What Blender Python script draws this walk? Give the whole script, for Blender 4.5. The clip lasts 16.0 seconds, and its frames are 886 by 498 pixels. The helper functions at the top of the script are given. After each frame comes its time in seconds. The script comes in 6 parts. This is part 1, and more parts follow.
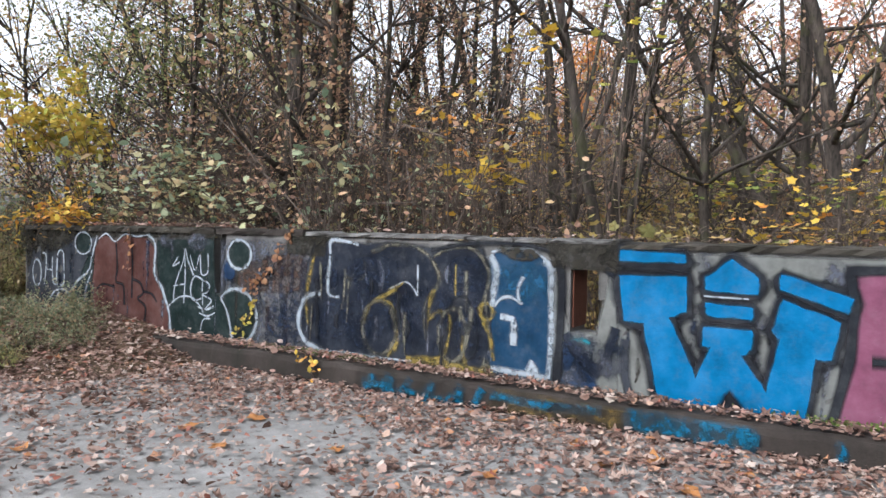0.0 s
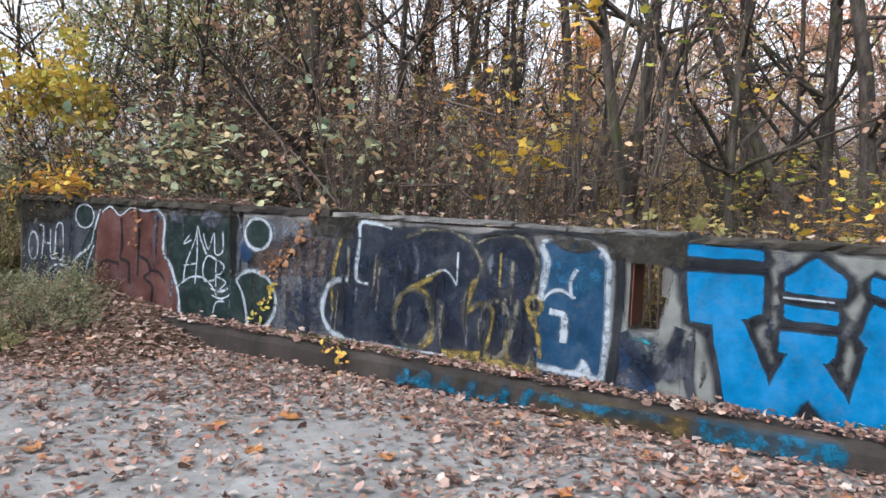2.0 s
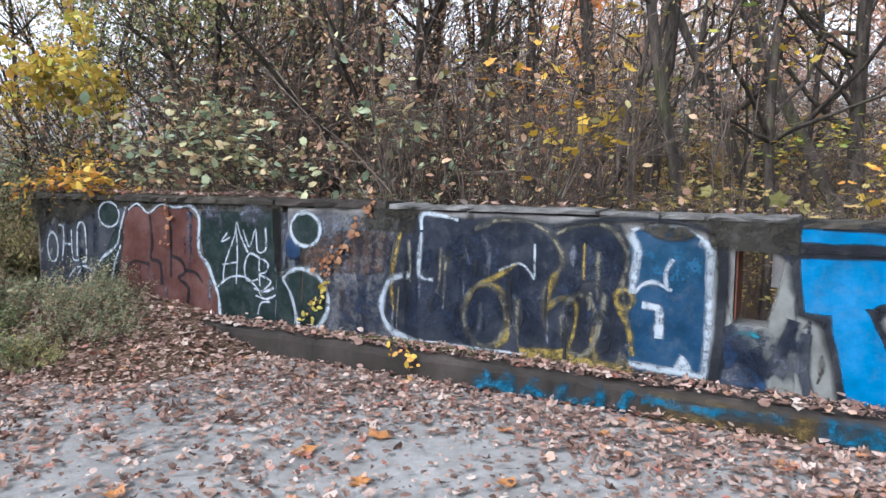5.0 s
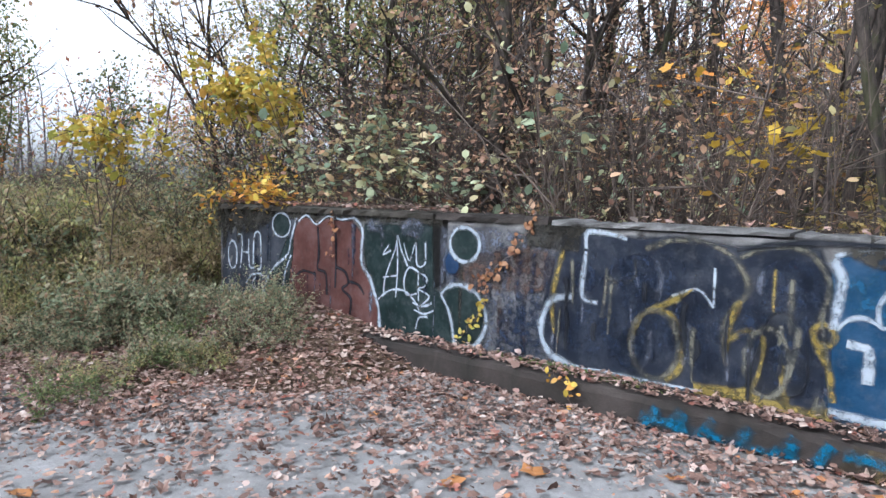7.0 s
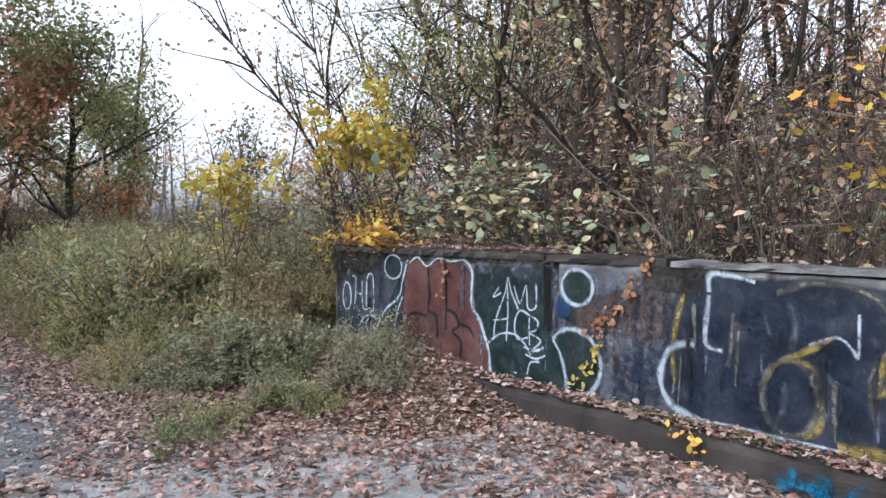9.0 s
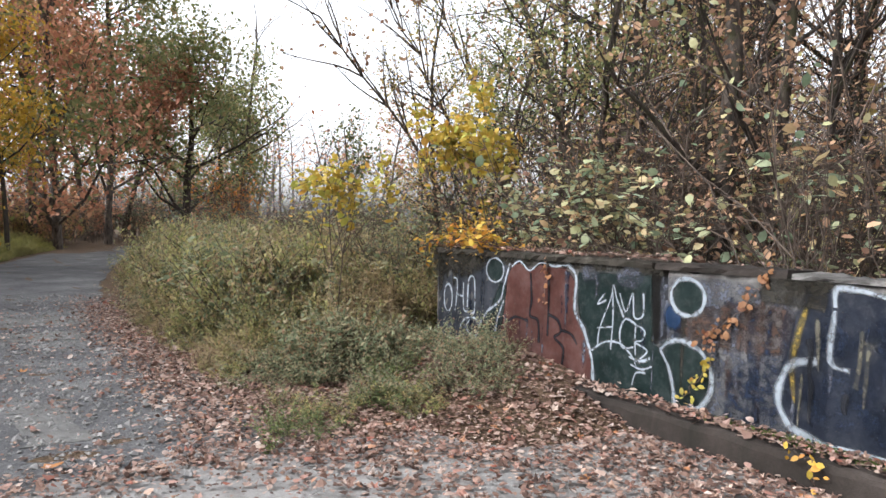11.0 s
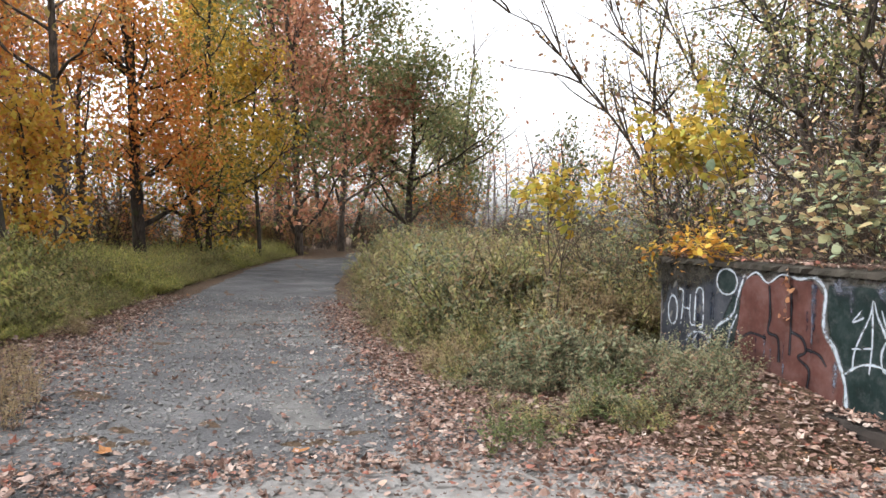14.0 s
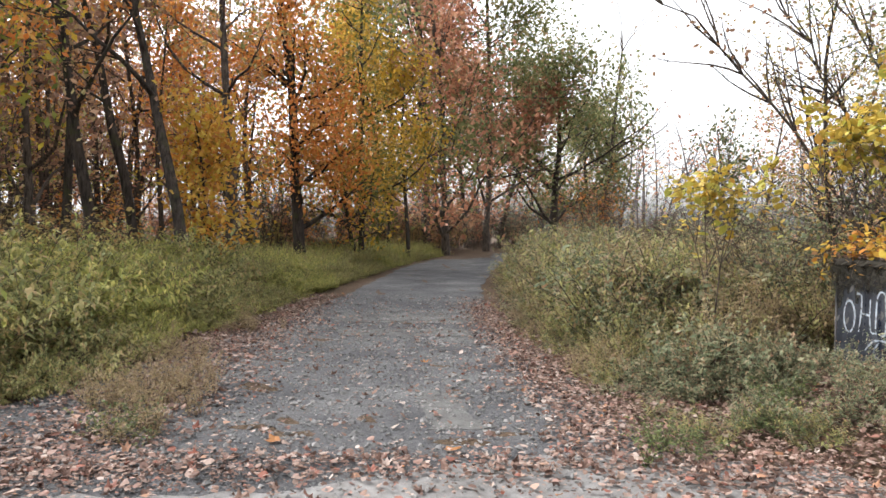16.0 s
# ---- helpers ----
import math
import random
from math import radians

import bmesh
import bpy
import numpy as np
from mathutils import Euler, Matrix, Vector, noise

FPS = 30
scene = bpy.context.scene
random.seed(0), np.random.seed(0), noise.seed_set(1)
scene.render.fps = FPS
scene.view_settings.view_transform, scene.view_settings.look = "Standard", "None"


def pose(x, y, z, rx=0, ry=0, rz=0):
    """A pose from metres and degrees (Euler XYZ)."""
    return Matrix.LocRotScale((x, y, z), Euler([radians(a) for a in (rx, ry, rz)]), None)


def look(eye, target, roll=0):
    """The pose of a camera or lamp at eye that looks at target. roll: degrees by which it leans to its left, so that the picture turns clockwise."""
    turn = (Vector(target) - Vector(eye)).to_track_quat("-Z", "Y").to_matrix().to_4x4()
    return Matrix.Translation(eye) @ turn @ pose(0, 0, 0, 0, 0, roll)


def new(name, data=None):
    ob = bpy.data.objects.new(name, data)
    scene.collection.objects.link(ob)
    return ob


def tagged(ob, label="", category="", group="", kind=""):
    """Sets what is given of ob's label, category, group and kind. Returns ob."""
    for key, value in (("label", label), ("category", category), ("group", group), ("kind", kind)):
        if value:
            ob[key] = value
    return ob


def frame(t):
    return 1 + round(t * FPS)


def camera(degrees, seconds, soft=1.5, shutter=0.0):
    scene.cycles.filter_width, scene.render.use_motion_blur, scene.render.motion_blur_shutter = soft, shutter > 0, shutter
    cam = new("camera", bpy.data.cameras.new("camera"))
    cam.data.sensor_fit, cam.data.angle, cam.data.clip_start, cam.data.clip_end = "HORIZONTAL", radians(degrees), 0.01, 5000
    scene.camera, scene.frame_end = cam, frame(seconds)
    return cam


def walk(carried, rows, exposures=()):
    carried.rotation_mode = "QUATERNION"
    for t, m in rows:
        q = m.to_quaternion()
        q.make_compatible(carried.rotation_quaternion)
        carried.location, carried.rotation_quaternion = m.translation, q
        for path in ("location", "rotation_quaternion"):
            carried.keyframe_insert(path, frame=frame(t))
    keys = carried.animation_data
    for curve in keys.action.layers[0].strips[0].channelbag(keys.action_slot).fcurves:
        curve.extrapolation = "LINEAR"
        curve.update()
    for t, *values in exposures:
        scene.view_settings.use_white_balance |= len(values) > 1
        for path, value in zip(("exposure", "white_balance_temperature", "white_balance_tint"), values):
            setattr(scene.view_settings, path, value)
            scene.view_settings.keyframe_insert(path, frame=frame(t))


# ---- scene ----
cam = camera(63.5, 16.0)
PATH = [
    (0, (8.528, -4.704, 1.261), (7.502, -2.988, 1.206), 0.9),
    (0.5, (8.43, -4.659, 1.222), (7.34, -2.987, 1.095), 1.8),
    (1, (8.297, -4.624, 1.223), (7.287, -2.9, 1.144), 1.6),
    (1.5, (8.095, -4.6, 1.273), (7.168, -2.829, 1.202), 0.8),
    (2, (7.953, -4.564, 1.276), (6.967, -2.827, 1.169), 2.7),
    (2.5, (7.747, -4.498, 1.345), (6.662, -2.819, 1.279), 0.2),
    (3, (7.685, -4.452, 1.265), (6.59, -2.78, 1.197), 1.8),
    (3.2, (7.618, -4.471, 1.284), (6.573, -2.771, 1.148), 2.1),
    (5.3, (7.207, -4.51, 1.451), (6.256, -2.762, 1.251), 0.4),
    (5.5, (7.186, -4.469, 1.487), (6.182, -2.752, 1.271), -0.2),
    (6, (7.143, -4.39, 1.479), (6.011, -2.747, 1.336), 0.4),
    (6.5, (7.102, -4.319, 1.492), (5.862, -2.759, 1.321), 0.4),
    (7, (7.116, -4.278, 1.415), (5.79, -2.79, 1.253), 0.9),
    (7.5, (7.135, -4.26, 1.436), (5.75, -2.829, 1.252), 0.3),
    (8, (7.123, -4.128, 1.457), (5.64, -2.795, 1.298), 0.7),
    (8.5, (7.116, -4.117, 1.447), (5.585, -2.835, 1.338), 0.7),
    (8.7, (7.091, -4.142, 1.451), (5.554, -2.864, 1.37), 0.2),
    (11, (7.025, -4.188, 1.49), (5.315, -3.153, 1.424), 0.9),
    (11.5, (7.012, -4.203, 1.495), (5.241, -3.275, 1.444), 0.7),
    (12, (7.002, -4.206, 1.484), (5.19, -3.361, 1.438), 0.8),
    (12.5, (6.992, -4.211, 1.483), (5.156, -3.419, 1.438), 0.8),
    (13, (6.984, -4.223, 1.49), (5.12, -3.499, 1.448), 1.4),
    (13.5, (6.976, -4.226, 1.499), (5.078, -3.598, 1.45), 1.2),
    (14, (6.966, -4.247, 1.476), (5.029, -3.752, 1.426), 1.0),
    (14.5, (6.974, -4.243, 1.475), (5.014, -3.845, 1.428), 1.2),
    (15, (6.975, -4.257, 1.481), (5.001, -3.939, 1.432), 1.3),
    (15.5, (6.944, -4.291, 1.463), (4.958, -4.067, 1.412), 1.0),
    (16, (6.968, -4.289, 1.493), (4.971, -4.191, 1.437), 0.6),
]
walk(cam, [(t, look(eye, target, roll)) for t, eye, target, roll in PATH],
     [(0, 1.48, 5950, 10), (5.5, 1.72, 5600, 10), (8.5, 1.62, 5500, 10), (11, 1.72, 6200, 11), (16, 1.86, 6400, 11)])

# ---------------- world, sun, exposure ----------------
world = bpy.data.worlds.new("overcast_sky")
scene.world = world
world.use_nodes = True
_wn = world.node_tree.nodes
_wl = world.node_tree.links
_sky = _wn.new("ShaderNodeTexSky")
_sky.sky_type = "NISHITA"
_sky.sun_disc = False
_sky.sun_elevation = radians(38)
_sky.sun_rotation = radians(200)
_sky.dust_density = 4.0
_sky.air_density = 1.0
_hsv = _wn.new("ShaderNodeHueSaturation")
_hsv.inputs["Saturation"].default_value = 0.12
_wl.new(_sky.outputs[0], _hsv.inputs["Color"])
_bg = _wn["Background"]
_bg.inputs["Strength"].default_value = 0.15
_wl.new(_hsv.outputs[0], _bg.inputs["Color"])

_sun = new("sun", bpy.data.lights.new("sun", "SUN"))
_sun.data.energy = 0.8
_sun.data.angle = radians(40)
_sun.data.color = (1.0, 0.97, 0.93)
_sun.matrix_world = look((-6, -16, 18), (0, 0, 0))


# ---------------- materials ----------------
def mat(name):
    m = bpy.data.materials.new(name)
    m.use_nodes = True
    nt = m.node_tree
    b = nt.nodes["Principled BSDF"]
    b.inputs["Roughness"].default_value = 0.85
    b.inputs["Specular IOR Level"].default_value = 0.25
    return m, nt, b


def nd(nt, kind, **kw):
    n = nt.nodes.new(kind)
    for k, v in kw.items():
        n.inputs[k.replace("_", " ")].default_value = v
    return n


def ramp(nt, src, stops, interp="LINEAR"):
    r = nt.nodes.new("ShaderNodeValToRGB")
    r.color_ramp.interpolation = interp
    el = r.color_ramp.elements
    while len(el) < len(stops):
        el.new(0.5)
    for e, (p, c) in zip(el, stops):
        e.position = p
        e.color = (*c, 1) if len(c) == 3 else c
    nt.links.new(src, r.inputs[0])
    return r.outputs[0]


def mixc(nt, fac, a, b, mode="MIX"):
    m = nt.nodes.new("ShaderNodeMix")
    m.data_type = "RGBA"
    m.blend_type = mode
    for sock, v in ((m.inputs[0], fac), (m.inputs[6], a), (m.inputs[7], b)):
        if isinstance(v, (int, float)):
            sock.default_value = v
        elif isinstance(v, tuple):
            sock.default_value = (*v, 1)
        else:
            nt.links.new(v, sock)
    return m.outputs[2]


def noise_at(nt, scale, detail=4.0, rough=0.6, stretch=None, coord="Object"):
    tc = nt.nodes.new("ShaderNodeTexCoord")
    n = nd(nt, "ShaderNodeTexNoise", Scale=scale, Detail=detail, Roughness=rough)
    out = tc.outputs[coord]
    if stretch:
        mp = nt.nodes.new("ShaderNodeMapping")
        mp.inputs["Scale"].default_value = stretch
        nt.links.new(out, mp.inputs[0])
        out = mp.outputs[0]
    nt.links.new(out, n.inputs["Vector"])
    return n.outputs[0]


def bump(nt, b, src, strength, dist=0.01):
    bp = nd(nt, "ShaderNodeBump", Strength=strength, Distance=dist)
    nt.links.new(src, bp.inputs["Height"])
    nt.links.new(bp.outputs[0], b.inputs["Normal"])


def leaf_mat(name, stops, through_light=0.35, rough=0.55, obj_var=0.0):
    """Leaf colours picked leaf by leaf from a palette, with some light passing through."""
    m, nt, b = mat(name)
    g = nt.nodes.new("ShaderNodeNewGeometry")
    col = ramp(nt, g.outputs["Random Per Island"], stops)
    n = noise_at(nt, 40, 3)
    col = mixc(nt, 0.35, col, ramp(nt, n, [(0.3, (0.45, 0.4, 0.35)), (0.7, (1.0, 1.0, 1.0))]), "MULTIPLY")
    if obj_var:
        oi = nt.nodes.new("ShaderNodeObjectInfo")
        col = mixc(nt, obj_var, col, ramp(nt, oi.outputs["Random"], [(0, (0.6, 0.55, 0.4)), (0.5, (1, 1, 1)), (1, (1.0, 0.8, 0.6))]), "MULTIPLY")
    nt.links.new(col, b.inputs["Base Color"])
    b.inputs["Roughness"].default_value = rough
    tr = nt.nodes.new("ShaderNodeBsdfTranslucent")
    nt.links.new(col, tr.inputs[0])
    mx = nt.nodes.new("ShaderNodeMixShader")
    mx.inputs[0].default_value = through_light
    nt.links.new(b.outputs[0], mx.inputs[1])
    nt.links.new(tr.outputs[0], mx.inputs[2])
    nt.links.new(mx.outputs[0], nt.nodes["Material Output"].inputs[0])
    return m


def bark_mat(name, dark, light, moss=None):
    m, nt, b = mat(name)
    n1 = noise_at(nt, 14, 6, 0.7, (1, 1, 0.22))
    n2 = noise_at(nt, 2.2, 3)
    col = ramp(nt, n1, [(0.38, dark), (0.64, light)])
    col = mixc(nt, 0.5, col, ramp(nt, n2, [(0.35, (0.55, 0.5, 0.45)), (0.65, (1, 1, 1))]), "MULTIPLY")
    if moss:
        col = mixc(nt, ramp(nt, noise_at(nt, 3.5, 4), [(0.52, (0, 0, 0)), (0.66, (0.7, 0.7, 0.7))]), col, moss)
    nt.links.new(col, b.inputs["Base Color"])
    b.inputs["Roughness"].default_value = 0.95
    bump(nt, b, n1, 0.9, 0.02)
    return m


def concrete_mat(name, tones, stain, stain_amount=0.6, grain=60):
    m, nt, b = mat(name)
    big = noise_at(nt, 1.7, 6, 0.65)
    mid = noise_at(nt, 9, 5, 0.7)
    fine = noise_at(nt, grain, 4, 0.75)
    streak = noise_at(nt, 5, 5, 0.6, (1, 1, 0.12))
    col = ramp(nt, big, [(0.3, tones[0]), (0.5, tones[1]), (0.7, tones[2])])
    col = mixc(nt, 0.5, col, ramp(nt, mid, [(0.3, (0.5, 0.48, 0.46)), (0.62, (1, 1, 1))]), "MULTIPLY")
    col = mixc(nt, 0.6, col, ramp(nt, fine, [(0.3, (0.55, 0.55, 0.55)), (0.6, (1, 1, 1))]), "MULTIPLY")
    k = stain_amount
    col = mixc(nt, ramp(nt, streak, [(0.48, (0, 0, 0)), (0.66, (k, k, k))]), col, stain)
    nt.links.new(col, b.inputs["Base Color"])
    b.inputs["Roughness"].default_value = 0.92
    add = nt.nodes.new("ShaderNodeMath")
    nt.links.new(mid, add.inputs[0])
    nt.links.new(fine, add.inputs[1])
    bump(nt, b, add.outputs[0], 0.5, 0.012)
    return m


CONCRETE = concrete_mat("weathered_concrete", [(0.055, 0.053, 0.05), (0.115, 0.111, 0.106), (0.19, 0.184, 0.175)], (0.02, 0.018, 0.016), 0.85)
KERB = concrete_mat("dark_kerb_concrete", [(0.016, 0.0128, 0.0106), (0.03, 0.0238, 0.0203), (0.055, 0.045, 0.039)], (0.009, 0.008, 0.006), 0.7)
DECK = concrete_mat("deck_concrete", [(0.175, 0.17, 0.164), (0.25, 0.245, 0.237), (0.32, 0.314, 0.305)], (0.13, 0.118, 0.106), 0.5, 110)


def asphalt_mat():
    m, nt, b = mat("worn_asphalt")
    tc = nt.nodes.new("ShaderNodeTexCoord")
    v = nd(nt, "ShaderNodeTexVoronoi", Scale=75.0)
    nt.links.new(tc.outputs["Object"], v.inputs["Vector"])
    big = noise_at(nt, 0.9, 6, 0.65)
    fine = noise_at(nt, 45, 5, 0.75)
    col = ramp(nt, big, [(0.3, (0.055, 0.056, 0.06)), (0.5, (0.095, 0.096, 0.1)), (0.72, (0.165, 0.164, 0.163))])
    col = mixc(nt, 0.55, col, ramp(nt, v.outputs["Color"], [(0.2, (0.35, 0.35, 0.36)), (0.9, (1.7, 1.68, 1.62))]), "MULTIPLY")
    col = mixc(nt, ramp(nt, fine, [(0.62, (0, 0, 0)), (0.75, (0.5, 0.5, 0.5))]), col, (0.28, 0.27, 0.25))
    nt.links.new(col, b.inputs["Base Color"])
    b.inputs["Roughness"].default_value = 0.9
    bump(nt, b, fine, 0.8, 0.02)
    return m


ASPHALT = asphalt_mat()


def soil_mat():
    m, nt, b = mat("leafy_soil")
    a = noise_at(nt, 22, 6, 0.75)
    c = noise_at(nt, 1.1, 4)
    col = ramp(nt, a, [(0.3, (0.035, 0.025, 0.018)), (0.5, (0.1, 0.066, 0.042)), (0.7, (0.21, 0.14, 0.095))])
    col = mixc(nt, 0.6, col, ramp(nt, c, [(0.35, (0.6, 0.62, 0.45)), (0.65, (1, 0.95, 0.9))]), "MULTIPLY")
    nt.links.new(col, b.inputs["Base Color"])
    bump(nt, b, a, 1.0, 0.04)
    return m


SOIL = soil_mat()

BARK = bark_mat("grey_brown_bark", (0.03, 0.024, 0.02), (0.15, 0.122, 0.1))
BARK_DARK = bark_mat("dark_bark", (0.017, 0.014, 0.012), (0.085, 0.068, 0.057), (0.045, 0.048, 0.02))
# bark for far trees and brush, with distance haze put into its colour
HAZED_FAR_BARK = bark_mat("haze_paled_far_bark", (0.1, 0.09, 0.09), (0.17, 0.155, 0.155))
TWIG = bark_mat("twig_bark", (0.045, 0.034, 0.028), (0.15, 0.117, 0.095))

PALE_GREEN = leaf_mat("pale_green_leaves", [(0, (0.14, 0.2, 0.12)), (0.3, (0.33, 0.4, 0.27)), (0.55, (0.44, 0.44, 0.24)), (0.8, (0.47, 0.39, 0.22)), (1, (0.42, 0.24, 0.12))])
YELLOW = leaf_mat("yellow_leaves", [(0, (0.42, 0.29, 0.04)), (0.4, (0.47, 0.37, 0.07)), (0.72, (0.28, 0.3, 0.07)), (1, (0.46, 0.24, 0.06))], 0.4)
YELLOW_GREEN = leaf_mat("yellow_green_leaves", [(0, (0.135, 0.195, 0.045)), (0.4, (0.3, 0.33, 0.075)), (0.7, (0.675, 0.54, 0.075)), (1, (0.75, 0.42, 0.06))], 0.4)
ORANGE = leaf_mat("orange_leaves", [(0, (0.567, 0.176, 0.0405)), (0.4, (0.675, 0.27, 0.0675)), (0.75, (0.608, 0.338, 0.081)), (1, (0.338, 0.162, 0.054))], 0.4)
YELLOW_BRIGHT = leaf_mat("bright_yellow_leaves", [(0, (0.5, 0.34, 0.045)), (0.4, (0.52, 0.39, 0.08)), (0.72, (0.38, 0.4, 0.08)), (1, (0.56, 0.31, 0.07))], 0.4)
ORANGE_YELLOW = leaf_mat("orange_yellow_leaves", [(0, (0.55, 0.22, 0.044)), (0.4, (0.605, 0.352, 0.055)), (0.8, (0.55, 0.418, 0.066)), (1, (0.44, 0.176, 0.055))], 0.35)
RUSSET = leaf_mat("russet_leaves", [(0, (0.308, 0.131, 0.077)), (0.5, (0.508, 0.231, 0.139)), (0.8, (0.616, 0.339, 0.2)), (1, (0.216, 0.154, 0.077))])
BROWN = leaf_mat("brown_leaves", [(0, (0.17, 0.0945, 0.0662)), (0.5, (0.359, 0.217, 0.142)), (0.8, (0.529, 0.34, 0.208)), (1, (0.378, 0.359, 0.151))], 0.3, 0.7)
YELLOW_DULL = leaf_mat("dull_yellow_leaves", [(0, (0.2, 0.19, 0.07)), (0.4, (0.36, 0.29, 0.1)), (0.7, (0.46, 0.34, 0.12)), (1, (0.4, 0.22, 0.1))], 0.4)
RUSSET_DULL = leaf_mat("dull_russet_leaves", [(0, (0.2, 0.12, 0.09)), (0.5, (0.36, 0.21, 0.15)), (0.8, (0.48, 0.3, 0.2)), (1, (0.3, 0.26, 0.13))], 0.35)
# dry brown leaves lightened in colour to imitate haze over the far brush
HAZY_BROWN = leaf_mat("haze_paled_dry_leaves", [(0, (0.28, 0.2, 0.15)), (0.5, (0.42, 0.31, 0.23)), (0.85, (0.5, 0.4, 0.27)), (1, (0.4, 0.37, 0.2))], 0.4)
ORANGE_GOLD = leaf_mat("golden_leaves", [(0, (0.3, 0.24, 0.05)), (0.4, (0.55, 0.37, 0.05)), (0.8, (0.64, 0.42, 0.06)), (1, (0.5, 0.24, 0.05))], 0.4)
OLIVE_GOLD = leaf_mat("olive_and_gold_leaves", [(0, (0.11, 0.13, 0.035)), (0.45, (0.24, 0.22, 0.055)), (0.65, (0.5, 0.33, 0.05)), (1, (0.62, 0.38, 0.05))], 0.4)
CROWN_GREEN = leaf_mat("olive_green_crown", [(0, (0.12, 0.15, 0.06)), (0.5, (0.2, 0.22, 0.09)), (0.85, (0.3, 0.28, 0.12)), (1, (0.36, 0.24, 0.13))], 0.4)
DARK_GREEN = leaf_mat("dark_green_leaves", [(0, (0.07, 0.085, 0.04)), (0.5, (0.12, 0.14, 0.06)), (0.85, (0.2, 0.2, 0.09)), (1, (0.26, 0.19, 0.1))])
OLIVE = leaf_mat("olive_weeds", [(0, (0.12, 0.14, 0.055)), (0.35, (0.25, 0.265, 0.1)), (0.7, (0.42, 0.39, 0.16)), (1, (0.4, 0.27, 0.14))], 0.45)
OLIVE_TREE = leaf_mat("olive_tree_leaves", [(0, (0.084, 0.112, 0.042)), (0.5, (0.196, 0.21, 0.084)), (0.8, (0.378, 0.336, 0.14)), (1, (0.42, 0.21, 0.112))])
WEED_GREY = leaf_mat("grey_green_weeds", [(0, (0.11, 0.135, 0.075)), (0.45, (0.23, 0.265, 0.155)), (0.75, (0.36, 0.34, 0.21)), (1, (0.36, 0.21, 0.13))], 0.42)
FRESH = leaf_mat("fresh_green_weeds", [(0, (0.2, 0.23, 0.066)), (0.5, (0.37, 0.38, 0.115)), (0.85, (0.56, 0.51, 0.17)), (1, (0.48, 0.384, 0.165))], 0.48)
STRAW = leaf_mat("dry_grass", [(0, (0.26, 0.18, 0.11)), (0.6, (0.4, 0.31, 0.18)), (1, (0.27, 0.23, 0.1))])
LITTER = leaf_mat("fallen_leaves", [(0, (0.06, 0.038, 0.031)), (0.3, (0.16, 0.094, 0.072)), (0.55, (0.25, 0.162, 0.127)), (0.76, (0.38, 0.295, 0.25)), (0.86, (0.25, 0.085, 0.056)), (0.95, (0.48, 0.41, 0.36)), (1, (0.34, 0.15, 0.066))], 0.15, 0.65)
LITTER_ORANGE = leaf_mat("orange_fallen_leaf", [(0, (0.315, 0.112, 0.035)), (0.5, (0.35, 0.168, 0.056)), (1, (0.28, 0.07, 0.035))], 0.12, 0.6)


# ---------------- helpers for meshes ----------------
def tri_mesh(name, V, F, material, smooth=False):
    me = bpy.data.meshes.new(name)
    V = np.asarray(V, np.float32).reshape(-1, 3)
    F = np.asarray(F, np.int32).reshape(-1, 3)
    me.vertices.add(len(V))
    me.vertices.foreach_set("co", V.ravel())
    me.loops.add(F.size)
    me.loops.foreach_set("vertex_index", F.ravel())
    me.polygons.add(len(F))
    me.polygons.foreach_set("loop_start", np.arange(0, F.size, 3, dtype=np.int32))
    me.polygons.foreach_set("use_smooth", np.full(len(F), smooth))
    me.update(calc_edges=True)
    me.materials.append(material)
    return me


def part(name, data, parent, label=""):
    ob = new(name, data)
    ob.parent = parent
    return tagged(ob, label)


def bm_part(name, bm, material, parent, label=""):
    me = bpy.data.meshes.new(name)
    bm.to_mesh(me)
    bm.free()
    me.materials.append(material)
    return part(name, me, parent, label)


def scatter(tv, tf, mats):
    """Copies of one small mesh (tv, tf) under many 4x4 matrices, joined."""
    tv, tf, mats = np.asarray(tv, float), np.asarray(tf), np.asarray(mats, float)
    V = np.einsum("nij,vj->nvi", mats[:, :3, :3], tv) + mats[:, None, :3, 3]
    F = tf[None] + (np.arange(len(mats)) * len(tv))[:, None, None]
    return V.reshape(-1, 3), F.reshape(-1, 3)


def join(chunks):
    vs, fs, k = [], [], 0
    for v, f in chunks:
        v, f = np.asarray(v, float).reshape(-1, 3), np.asarray(f, int).reshape(-1, 3)
        vs.append(v)
        fs.append(f + k)
        k += len(v)
    return np.concatenate(vs), np.concatenate(fs)


